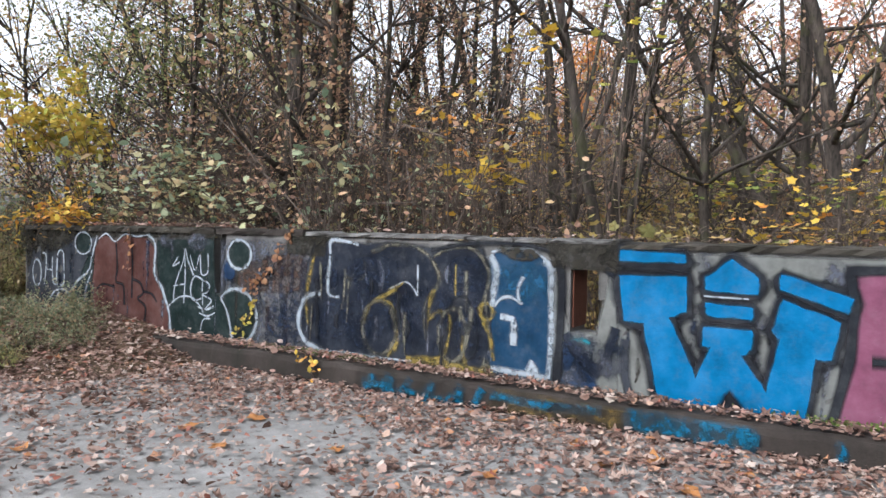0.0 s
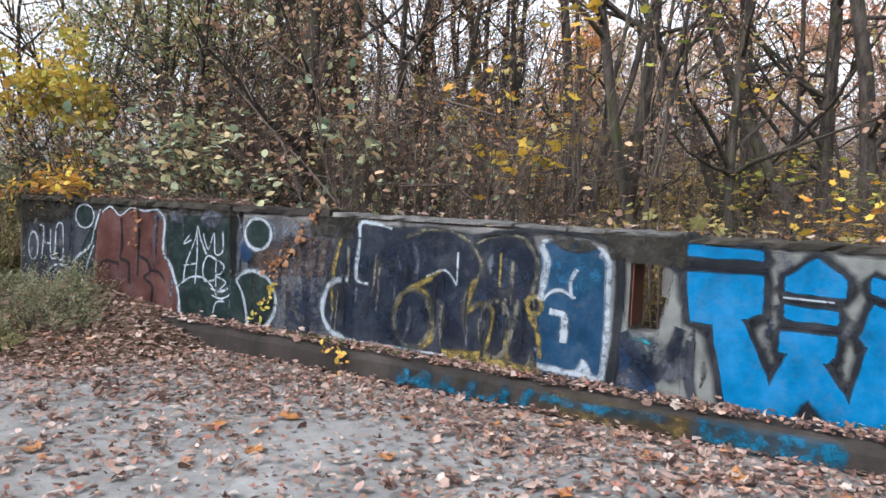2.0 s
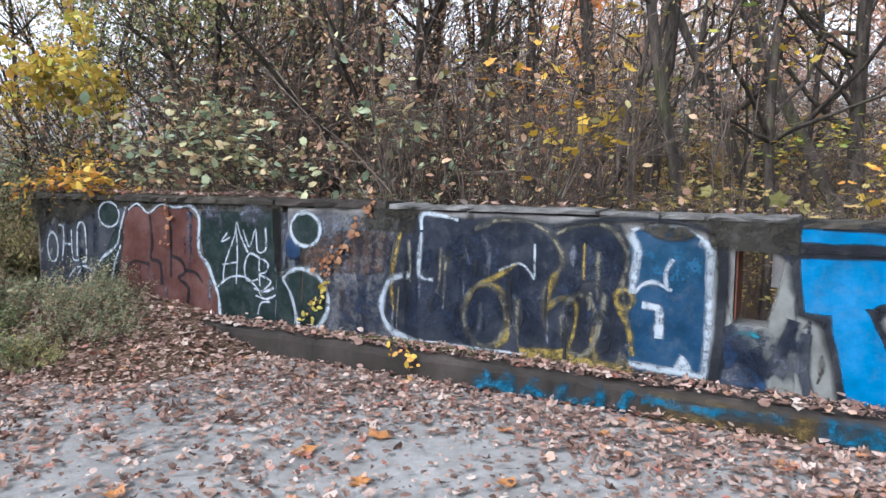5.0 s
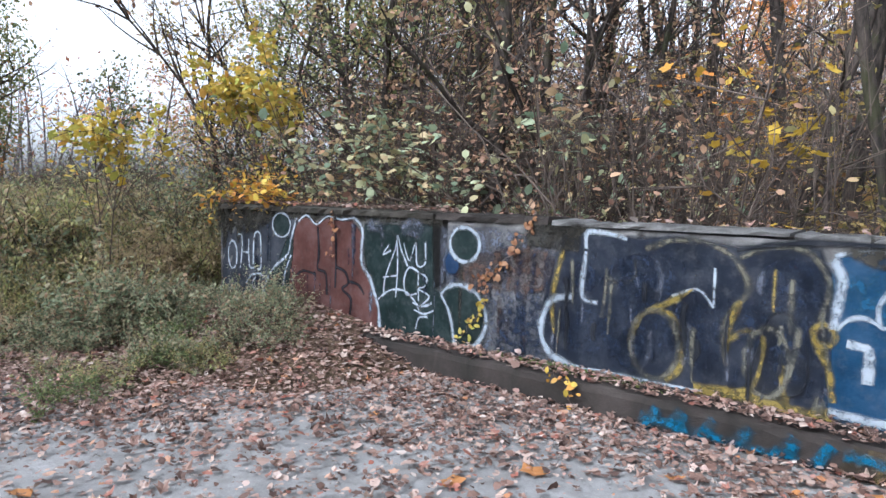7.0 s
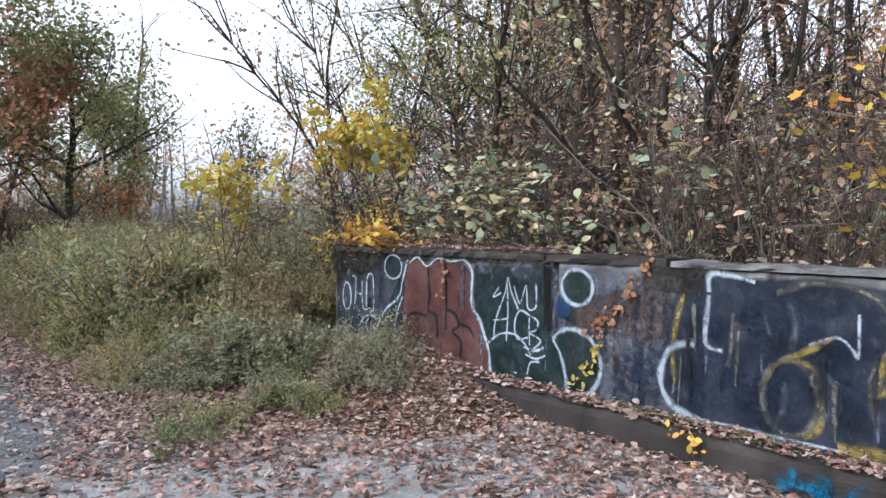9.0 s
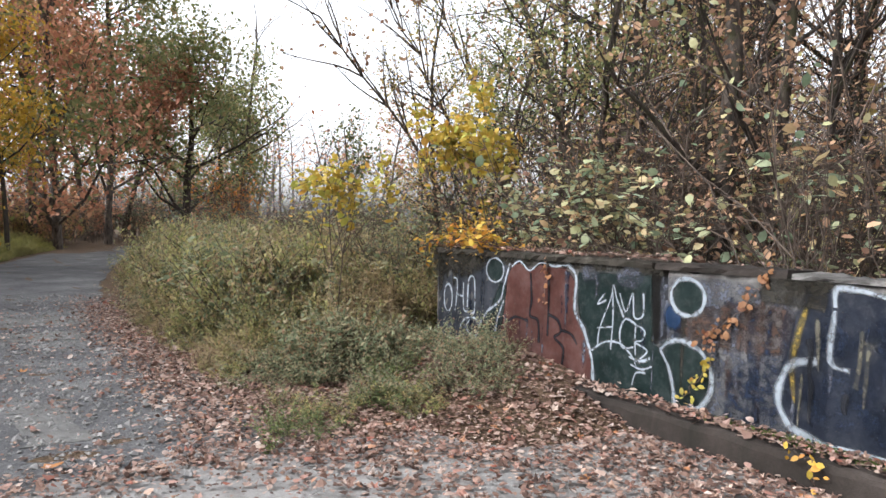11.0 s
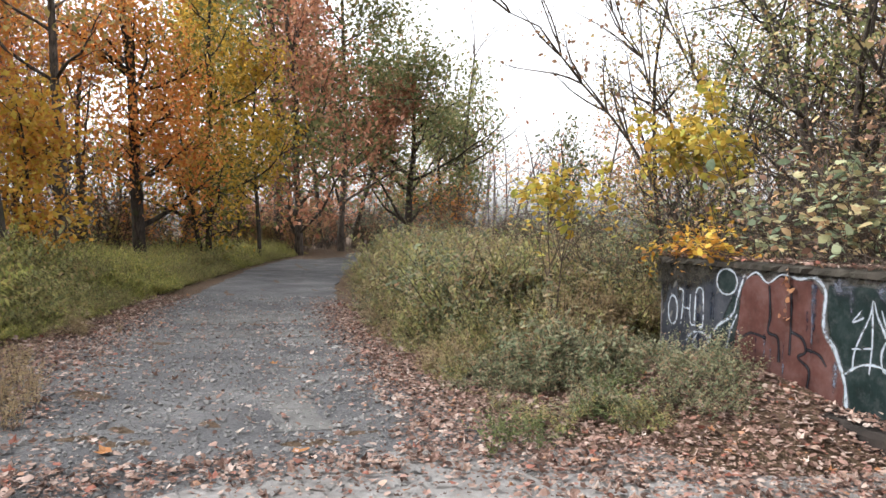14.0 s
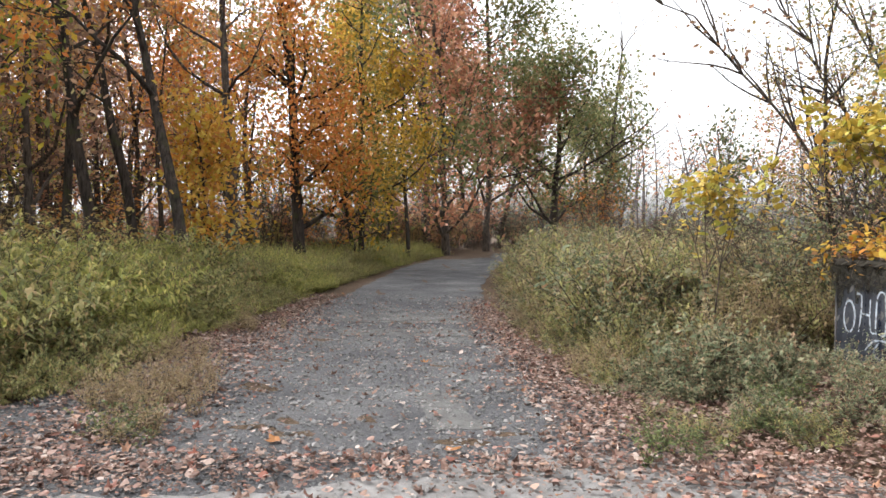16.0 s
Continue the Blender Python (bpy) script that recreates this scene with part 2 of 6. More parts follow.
def rot_mats(rng, pts, size, flat=None, spread=0.25):
    """Random turns about points; flat: how far off level the leaves lie, in radians (None: any way)."""
    n = len(pts)
    if flat is None:
        q = rng.normal(size=(n, 4))
        q /= np.linalg.norm(q, axis=1, keepdims=True)
    else:
        yaw, tilt, ax = rng.uniform(0, 2 * np.pi, n), rng.normal(0, flat, n), rng.uniform(0, 2 * np.pi, n)
        q1 = np.stack([np.cos(yaw / 2), 0 * yaw, 0 * yaw, np.sin(yaw / 2)], 1)
        q2 = np.stack([np.cos(tilt / 2), np.sin(tilt / 2) * np.cos(ax), np.sin(tilt / 2) * np.sin(ax), 0 * yaw], 1)
        a, b, c, d = q2.T
        e, f, g, h = q1.T
        q = np.stack([a * e - b * f - c * g - d * h, a * f + b * e + c * h - d * g, a * g - b * h + c * e + d * f, a * h + b * g - c * f + d * e], 1)
    w, x, y, z = q.T
    R = np.stack([np.stack([1 - 2 * (y * y + z * z), 2 * (x * y - z * w), 2 * (x * z + y * w)], -1),
                  np.stack([2 * (x * y + z * w), 1 - 2 * (x * x + z * z), 2 * (y * z - x * w)], -1),
                  np.stack([2 * (x * z - y * w), 2 * (y * z + x * w), 1 - 2 * (x * x + y * y)], -1)], 1)
    s = size * np.exp(np.clip(rng.normal(0, spread, n), -1.6 * spread, 1.6 * spread))
    M = np.zeros((n, 4, 4))
    M[:, :3, :3] = R * s[:, None, None]
    M[:, :3, 3] = pts
    M[:, 3, 3] = 1
    return M


# leaf shapes, one unit long
OVAL = (np.array([(0, 0, 0), (0.28, 0.32, 0.05), (0.3, 0.7, 0.02), (0, 1, -0.08), (-0.3, 0.7, 0.02), (-0.28, 0.32, 0.05)]) - (0, 0.5, 0),
        np.array([(0, 1, 5), (1, 2, 5), (2, 4, 5), (2, 3, 4)]))
DIAMOND = (np.array([(0, -0.5, 0), (0.27, 0, 0.06), (0, 0.5, -0.03), (-0.27, 0, 0.06)]), np.array([(0, 1, 3), (1, 2, 3)]))
NARROW = (np.array([(0, -0.5, 0), (0.1, 0, 0.03), (0, 0.5, -0.08), (-0.1, 0, 0.03)]), np.array([(0, 1, 3), (1, 2, 3)]))


def maple_leaf(curl, seed):
    """A lobed leaf, curled as it dries: a fan about its middle, with a short stalk."""
    r = random.Random(seed)
    pts = [(0, 0, 0)]
    radii = (0.3, 0.42, 0.33, 0.5, 0.36, 0.6, 0.36, 0.5, 0.33, 0.42)
    n = len(radii)
    for i, q in enumerate(radii):
        a = -math.pi / 2 + 2 * math.pi * i / n
        q *= r.uniform(0.85, 1.15)
        x, y = q * math.cos(a), q * math.sin(a)
        pts.append((x, y, curl * (x * x * r.uniform(0.5, 1.6) + y * y * r.uniform(-0.3, 1.0)) + r.uniform(-0.03, 0.03)))
    return np.array(pts), np.array([(0, 1 + i, 1 + (i + 1) % n) for i in range(n)])


MAPLES = [maple_leaf(0.3, 1), maple_leaf(0.9, 2), maple_leaf(1.6, 3), maple_leaf(-0.9, 4)]


def curled(amount, broad):
    v = OVAL[0] * (broad, 1, 1)
    v[:, 2] += amount * (v[:, 1] ** 2 + 2.2 * v[:, 0] ** 2)
    return v, OVAL[1]


DRY = MAPLES[:3] + [curled(0.6, 1.2), curled(1.3, 1.0), curled(-0.8, 1.4), curled(0.3, 1.5)]


def tube(out, pts, radii, sides):
    """A tapered tube along pts, added to out = [verts, tris]."""
    V, F = out
    base = len(V)
    up = Vector((0.31, 0.17, 0.93)).normalized()
    n = len(pts)
    for i, p in enumerate(pts):
        d = (pts[min(i + 1, n - 1)] - pts[max(i - 1, 0)]).normalized()
        a = d.cross(up if abs(d.dot(up)) < 0.95 else Vector((1, 0, 0))).normalized()
        b = d.cross(a)
        for s in range(sides):
            t = 2 * math.pi * s / sides
            V.append(tuple(p + (a * math.cos(t) + b * math.sin(t)) * radii[i]))
    for i in range(n - 1):
        for s in range(sides):
            p0, p1 = base + i * sides + s, base + i * sides + (s + 1) % sides
            F.append((p0, p1, p1 + sides))
            F.append((p0, p1 + sides, p0 + sides))


def wander(r, start, direction, length, steps, bend, lift=0.0):
    pts, d = [Vector(start)], Vector(direction).normalized()
    for _ in range(steps):
        d = (d + Vector((r.gauss(0, bend), r.gauss(0, bend), r.gauss(0, bend) * 0.7 + lift))).normalized()
        pts.append(pts[-1] + d * (length / steps))
    return pts


def tree_data(seed, height, radius, lean=(0, 0), first=0.35, limbs=9, limb_len=0.35, bend=0.05, twigs=3, droop=0.0, sub=4, forks=1):
    """Bark mesh data, and the twig tips on which leaves sit."""
    r = random.Random(seed)
    out, tips = ([], []), []
    trunks = []
    for k in range(forks):
        ln = Vector((lean[0] + (r.uniform(-0.25, 0.25) if k else 0), lean[1] + (r.uniform(-0.25, 0.25) if k else 0), 1))
        h = height * (1 if k == 0 else r.uniform(0.7, 0.95))
        rad = radius * (1 if k == 0 else r.uniform(0.55, 0.85))
        pts = wander(r, (0 if k == 0 else r.uniform(-.1, .1), 0 if k == 0 else r.uniform(-.1, .1), -0.4), ln, h, 12, bend, 0.02)
        rr = [rad * (1.25 if i == 0 else 1.0) * (1 - 0.85 * (i / 12) ** 1.1) + 0.006 for i in range(13)]
        tube(out, pts, rr, 8)
        trunks.append((pts, rr, h))
    for pts, rr, h in trunks:
        for _ in range(limbs):
            u = first + (1 - first) * r.random() ** 0.9
            i = min(int(u * 12), 11)
            p = pts[i].lerp(pts[i + 1], u * 12 - i)
            a = r.uniform(0, 2 * math.pi)
            d = Vector((math.cos(a), math.sin(a), r.uniform(0.2, 1.0) - droop))
            L = h * limb_len * (1.15 - 0.7 * u) * r.uniform(0.6, 1.2)
            lp = wander(r, p, d, L, 6, 0.16, 0.05 - droop * 0.15)
            r0 = rr[i] * r.uniform(0.35, 0.6)
            tube(out, lp, [r0 * (1 - 0.85 * k / 6) + 0.003 for k in range(7)], 5)
            for _ in range(sub):
                j = r.randint(2, 5)
                d2 = (lp[j + 1] - lp[j]).normalized() + Vector((r.gauss(0, 0.6), r.gauss(0, 0.6), r.gauss(0, 0.45)))
                sp = wander(r, lp[j], d2, L * r.uniform(0.25, 0.6), 4, 0.22, 0.02)
                tube(out, [sp[0], sp[1], sp[3], sp[4]], [max(r0 * 0.35 * (1 - 0.8 * k / 3), 0.0035) for k in range(4)], 3)
                for _ in range(twigs):
                    j2 = r.randint(1, 3)
                    d3 = (sp[j2 + 1] - sp[j2]).normalized() + Vector((r.gauss(0, 0.7), r.gauss(0, 0.7), r.gauss(0, 0.5)))
                    tp = wander(r, sp[j2], d3, L * r.uniform(0.12, 0.3), 2, 0.2, 0.0)
                    tube(out, [tp[0], tp[2]], [0.004, 0.002], 3)
                    tips += [tp[0].lerp(tp[2], 0.6), tp[2], tp[0].lerp(tp[2], 0.8)]
                tips += [sp[3], sp[4]]
    return out, tips


def leaves_on(tips, seed, count, size, spread, shape=DIAMOND, flat=None):
    rng = np.random.default_rng(seed)
    T = np.array([tuple(t) for t in tips])
    P = T[rng.integers(0, len(T), count)] + rng.normal(0, spread, (count, 3))
    return scatter(shape[0], shape[1], rot_mats(rng, P, size, flat))


def make_tree(name, label, seed, bark, leafmat, count, size, spread, where, shape=DIAMOND, group="", scale=1.0, turn=0.0, **kw):
    out, tips = tree_data(seed, **kw)
    ob = new(name)
    ob.matrix_world = Matrix.Translation(where) @ pose(0, 0, 0, 0, 0, turn) @ Matrix.Scale(scale, 4)
    part("trunk", tri_mesh("trunk", out[0], out[1], bark, True), ob)
    if count:
        V, F = leaves_on(tips, seed + 7, count, size, spread, shape)
        part("crown", tri_mesh("crown", V, F, leafmat), ob)
    return tagged(ob, label, "tree" if "tree" in name else "shrub", group)

# ---------------- ground ----------------
def smooth(a, b, v):
    t = np.clip((np.asarray(v, float) - a) / (b - a), 0, 1)
    return t * t * (3 - 2 * t)


ROAD_L = [(3.4, -9.5), (1.2, -7.6), (-2.4, -6.7), (-8.6, -5.7), (-19.6, -4.6), (-28, -3.0), (-36, 1.5), (-40, 12)]
ROAD_R = [(2.7, -2.2), (0.6, -2.9), (-4.9, -3.0), (-12, -2.3), (-20, -1.0), (-27, 1.0), (-30, 4), (-33, 12)]


def road_edge(edge, x):
    xs, ys = zip(*edge[::-1])
    return np.interp(x, xs, ys)


def ground_z(x, y):
    """Height of the soil: flat on the deck, a mound of soil at the wall's end, banks beside the lane, lower woods behind, slow hills far off."""
    x, y = np.asarray(x, float), np.asarray(y, float)
    mound = np.interp(x, [-6, -0.5, 0.1, 1.3, 2.0, 2.6, 3.0, 3.4], [0.1, 0.19, 0.22, 0.37, 0.3, 0.21, 0.12, 0.0]) * smooth(-1.9, -0.15, y)
    bank = 0.35 * smooth(1.5, -4, x) * smooth(0.3, 2.6, y - road_edge(ROAD_R, x)) * smooth(-44, -30, x)
    left = 0.25 * smooth(2.5, -3, x) * smooth(0.4, 2.8, road_edge(ROAD_L, x) - y)
    woods = -0.45 * smooth(0.3, 1.5, y) * smooth(-3.5, 0.0, x) + 5.0 * smooth(12, 60, y) * smooth(-45, -10, x)
    far = 1.0 * smooth(-40, -90, x)
    return np.maximum(mound, bank) + left + woods + far - 0.012


def axis_steps(lo, hi, fine_lo, fine_hi, fine, coarse):
    a = list(np.arange(fine_lo, fine_hi + 1e-6, fine))
    v, s = fine_lo, fine
    while v > lo:
        s = min(s * 1.35, coarse)
        v -= s
        a.insert(0, v)
    v, s = fine_hi, fine
    while v < hi:
        s = min(s * 1.35, coarse)
        v += s
        a.append(v)
    return np.array(a)


gx, gy = axis_steps(-900, 900, -8, 10, 0.2, 60), axis_steps(-900, 900, -10, 4, 0.2, 60)
GX, GY = np.meshgrid(gx, gy, indexing="ij")
GZ = ground_z(GX, GY) + np.random.default_rng(5).normal(0, 0.008, GX.shape) * ((GX < 2.2) | (GX < 3.3) & (GY > -1.4))
on_deck = (GX > 2.4) & (GY < 0.3) & ~((GX < 3.5) & (GY > -1.9))
GZ = np.where(on_deck, np.minimum(GZ, -0.012), GZ)
n0, n1 = GX.shape
ids = np.arange(n0 * n1).reshape(n0, n1)
q = np.stack([ids[:-1, :-1], ids[1:, :-1], ids[1:, 1:], ids[:-1, 1:]], -1).reshape(-1, 4)
tagged(new("ground", tri_mesh("ground", np.stack([GX, GY, GZ], -1).reshape(-1, 3), np.concatenate([q[:, [0, 1, 2]], q[:, [0, 2, 3]]]), SOIL, True)),
       "brown soil under fallen leaves and weeds", "ground", kind="structure")


def sheet(name, left, right, material, label, z, n=60, ragged=0.05, seed=1):
    """A strip of paving between two smooth edges given as short lists of places; its rim is ragged and 40 mm deep."""
    rng = np.random.default_rng(seed)
    u = np.linspace(0, 1, n)

    def along(pts):
        p = np.array(pts, float)
        d = np.r_[0, np.cumsum(np.hypot(*np.diff(p, axis=0).T))]
        xy = np.stack([np.interp(u * d[-1], d, p[:, i]) for i in (0, 1)], 1)
        for _ in range(3):
            xy[1:-1] = (xy[:-2] + 2 * xy[1:-1] + xy[2:]) / 4
        return xy + rng.normal(0, ragged, xy.shape)
    L, R = along(left), along(right)
    m = 14
    P = np.stack([L + (R - L) * k / m for k in range(m + 1)], 1)
    Z = z + (0.012 + ground_z(P[..., 0], P[..., 1])) * (P[..., 0] < -8) + rng.normal(0, 0.002, P.shape[:2])
    V = np.concatenate([P, Z[..., None]], -1).reshape(-1, 3)
    I = np.arange(n * (m + 1)).reshape(n, m + 1)
    Q = np.stack([I[:-1, :-1], I[1:, :-1], I[1:, 1:], I[:-1, 1:]], -1).reshape(-1, 4)
    F = [Q[:, [0, 1, 2]], Q[:, [0, 2, 3]]]
    rim = np.concatenate([I[:, 0], I[-1, 1:], I[-2::-1, -1], I[0, -2:0:-1]])
    low = V[rim] - (0, 0, 0.04)
    k = len(V) + np.arange(len(rim))
    r2, k2 = np.roll(rim, -1), np.roll(k, -1)
    F += [np.stack([rim, r2, k2], 1), np.stack([rim, k2, k], 1)]
    return tagged(new(name, tri_mesh(name, np.concatenate([V, low]), np.concatenate(F), material)), label, name, kind="structure")


sheet("road", ROAD_L, ROAD_R, ASPHALT, "worn grey asphalt lane with loose stones", 0.0, 90)
DECK_L = [(3.3, -12), (2.95, -5.2), (2.75, -4.4), (2.35, -3.6), (2.25, -3.0), (2.6, -2.0), (2.5, -0.25)]
DECK_R = [(26, -12), (26, -8), (26, -6), (26, -5), (26, -3), (26, -2), (26, -0.25)]
sheet("pavement", DECK_L, DECK_R, DECK, "pale worn concrete bridge deck strewn with leaves", 0.006, 70, 0.035, 3)

# ---------------- parapet wall ----------------
HOLE = (6.74, 6.97, 0.56, 1.0)


def wall_mesh():
    """A cast concrete parapet, 0.3 m thick, with a broken slot through it, a decayed joint and a chipped top."""
    r = np.random.default_rng(11)
    dx = 0.05
    xs = np.arange(0, 16.001, dx)
    zs = np.r_[np.arange(-0.35, 1.151, 0.05), 1.2]
    nx, nz = len(xs), len(zs)
    X, Z = np.meshgrid(xs, zs, indexing="ij")
    cell_x, cell_z = (X[:-1, :-1] + X[1:, 1:]) / 2, (Z[:-1, :-1] + Z[1:, 1:]) / 2
    jag = np.interp(cell_z, [0.5, 0.65, 0.8, 1.0], [0.09, 0.06, 0.0, 0.0])
    full = ~((cell_x > HOLE[0]) & (cell_x < HOLE[1] + jag) & (cell_z > HOLE[2]) & (cell_z < HOLE[3]))
    top = Z > 1.18
    Zt = np.where(top, 1.22 - 0.008 * np.clip(X, 0, 9) + np.cumsum(r.normal(0, 0.002, (nx, nz)), 0) * 0.15 - 0.02 * (r.random((nx, nz)) > 0.93), Z)
    joint = ((X > 3.17) & (X < 3.33) & (Z > 0.6) & (Z < 1.16)) * 0.2 + 0.035 * ((X > 6.2) & (X < 6.5) & (Z > 1.06) & (Z < 1.14))
    spall = 0.045 * ((X > 4.12) & (X < 4.58) & (Z > 1.03) & (Z < 1.18))
    rough = r.normal(0, 0.0012, X.shape)
    front = np.stack([X, rough + joint + spall + 0.012 * top, Zt], -1)
    back = np.stack([X, 0.3 + rough, Zt], -1)
    V = np.concatenate([front.reshape(-1, 3), back.reshape(-1, 3)])
    I = np.arange(nx * nz).reshape(nx, nz)
    off = nx * nz
    F = []
    for i in range(nx - 1):
        for k in range(nz - 1):
            if not full[i, k]:
                continue
            a, b, c, d = I[i, k], I[i + 1, k], I[i + 1, k + 1], I[i, k + 1]
            F += [(a, b, c), (a, c, d), (a + off, c + off, b + off), (a + off, d + off, c + off)]
            for di, dk, p, s in ((-1, 0, d, a), (1, 0, b, c), (0, -1, a, b), (0, 1, c, d)):
                ii, kk = i + di, k + dk
                if not (0 <= ii < nx - 1 and 0 <= kk < nz - 1) or not full[ii, kk]:
                    F += [(p, p + off, s + off), (p, s + off, s)]
    return tri_mesh("wall_parapet", V, F, CONCRETE)


wall = tagged(new("wall_parapet", wall_mesh()), "low weathered concrete parapet covered in graffiti", "wall", kind="structure")


def kerb_mesh():
    r = np.random.default_rng(12)
    xs = np.arange(2.2, 16.01, 0.1)
    prof = [(-0.31, -0.3), (-0.3, 0.15), (-0.285, 0.185), (-0.26, 0.197), (-0.01, 0.2), (-0.004, -0.3)]
    V, F = [], []
    for i, x in enumerate(xs):
        drop = -0.03 * min(max((x - 5) / 4, 0), 1)
        for j, (y, z) in enumerate(prof):
            w = r.normal(0, 0.004) if 0 < j < 4 else 0
            V.append((x, y + w, z + (drop if 0 < j < 5 else 0) + w))
    n = len(prof)
    for i in range(len(xs) - 1):
        for j in range(n - 1):
            a, b = i * n + j, (i + 1) * n + j
            F += [(a, b, b + 1), (a, b + 1, a + 1)]
    F += [(0, j, j + 1) for j in range(1, n - 1)]
    return tri_mesh("kerb", V, F, KERB)


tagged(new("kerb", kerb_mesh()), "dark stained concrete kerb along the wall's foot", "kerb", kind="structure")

# ---------------- trees of the woods behind the wall ----------------
# foot x and y, sideways lean, trunk radius, tall, forks, leaf kind
WOODS = [(2.36, 1.6, -0.013, 0.115, 11, 1, 0), (2.62, 1.85, 0.02, 0.07, 9, 1, 2), (-0.7, 6, 0.314, 0.139, 12, 1, 0), (-0.09, 7, 0.147, 0.124, 12, 2, 3),
         (-2.67, 8, 0.096, 0.17, 13, 1, 3), (3.83, 7, -0.12, 0.119, 12, 2, 0), (4.89, 4.8, 0.023, 0.043, 9, 1, 5), (5.9, 3.6, 0.028, 0.073, 10, 1, 0),
         (6.47, 5.7, -0.017, 0.071, 11, 1, 3), (6.61, 11, -0.467, 0.131, 12, 1, 3), (6.13, 14, -0.068, 0.192, 14, 2, 3), (7.84, 8.5, -0.121, 0.121, 13, 1, 0),
         (7.56, 9, 0.003, 0.135, 13, 2, 1), (8.11, 6, 0.042, 0.111, 12, 1, 1), (8.62, 7, -0.041, 0.087, 12, 1, 0), (1.56, 10, -0.324, 0.13, 12, 2, 3),
         (6.63, 12, -0.011, 0.072, 12, 1, 5), (0.89, 9, 0.049, 0.074, 11, 1, 2), (1.83, 5, 0.26, 0.059, 9, 1, 0), (4.28, 8, 0.054, 0.15, 13, 1, 3),
         (3.09, 6, -0.3, 0.079, 10, 1, 0), (1.24, 3, 0.043, 0.059, 9, 1, 2), (4.95, 6.5, 0.079, 0.063, 11, 1, 3)]
protos = []
for i, (h, rad, fk, lf, n, sz) in enumerate([(11, 0.1, 1, BROWN, 900, 0.075), (12, 0.12, 1, YELLOW_DULL, 500, 0.085), (10, 0.08, 2, BROWN, 900, 0.075),
                                          (13, 0.14, 1, RUSSET_DULL, 900, 0.08), (9, 0.06, 1, YELLOW_DULL, 450, 0.08), (11, 0.09, 2, YELLOW_DULL, 380, 0.09)]):
    out, tips = tree_data(100 + i, h, rad, first=0.2, limbs=14, limb_len=0.27, bend=0.07, forks=fk, twigs=4, sub=4)
    protos.append((tri_mesh("trunk", out[0], out[1], BARK_DARK, True),
                   tri_mesh("crown", *leaves_on(tips, 200 + i, n, sz, 0.12), lf), h))
NAMES = {0: "bare grey-brown woodland tree with sparse brown leaves", 1: "tall woodland tree with thin yellowing leaves", 2: "forked slender woodland tree with brown leaves",
         3: "tall dark woodland tree with russet leaves", 4: "thin young woodland tree with few yellowed leaves", 5: "forked woodland tree with a few yellow leaves"}


def woods_tree(i, x, y, turn, scale, tilt=(0, 0)):
    a, b, h = protos[i]
    ob = new("woodland_tree")
    ob.matrix_world = pose(x, y, float(ground_z(x, y)), tilt[0], tilt[1], turn) @ Matrix.Scale(scale, 4)
    part("trunk", a, ob)
    part("crown", b, ob)
    tagged(ob, NAMES[i], "tree", "trees in the woods behind the wall")


rw = random.Random(21)
for k, (x, y, lean, rad, tall, fk, kind) in enumerate(WOODS):
    out, tips = tree_data(600 + k, tall, rad, lean=(lean, rw.gauss(0, 0.05)), first=0.22, limbs=13, limb_len=0.27, bend=0.055, forks=fk, twigs=4, sub=4)
    ob = new("woodland_tree")
    ob.location = (x, y, float(ground_z(x, y)))
    part("trunk", tri_mesh("trunk", out[0], out[1], BARK_DARK, True), ob)
    part("crown", tri_mesh("crown", *leaves_on(tips, 640 + k, 520, 0.075, 0.1, OVAL), (BROWN, YELLOW_DULL, PALE_GREEN, RUSSET_DULL, YELLOW_DULL, YELLOW_DULL)[kind]), ob)
    if k < 4:
        # ivy-like climber clinging to the lower trunk
        rv = np.random.default_rng(660 + k)
        zc = rv.uniform(0, 4.6, 620)
        ac = rv.uniform(0, 2 * np.pi, 620)
        rc = rad * (1.15 - 0.06 * zc) + np.abs(rv.normal(0, 0.035, 620))
        spine = np.array([tuple(v) for v in out[0][:104]]).reshape(13, 8, 3).mean(1)
        P = np.stack([np.interp(zc, spine[:, 2], spine[:, 0]) + rc * np.cos(ac), np.interp(zc, spine[:, 2], spine[:, 1]) + rc * np.sin(ac), zc], 1)
        tagged(part("climber", tri_mesh("climber", *scatter(*OVAL, rot_mats(rv, P, 0.055)), BROWN), ob, "withered brown climber clinging to the trunk"), "withered brown climber clinging to the trunk", kind="stuff")
    tagged(ob, NAMES[kind], "tree", "trees in the woods behind the wall")
placed = [(x, y) for x, y, *_ in WOODS]
for _ in range(125):
    x, y = rw.uniform(-24, 30), rw.uniform(9, 42)
    if y < 6 and x < 0 or any(math.hypot(x - a, y - b) < 0.9 for a, b in placed) or (x < -1.5 - (y - 2) * 0.4 and y < 14):
        continue
    placed.append((x, y))
    woods_tree(rw.choice((0, 0, 1, 2, 3, 4, 4, 5)), x, y, rw.uniform(0, 360), rw.uniform(0.6, 1.0), (rw.gauss(0, 6), rw.gauss(0, 6)))

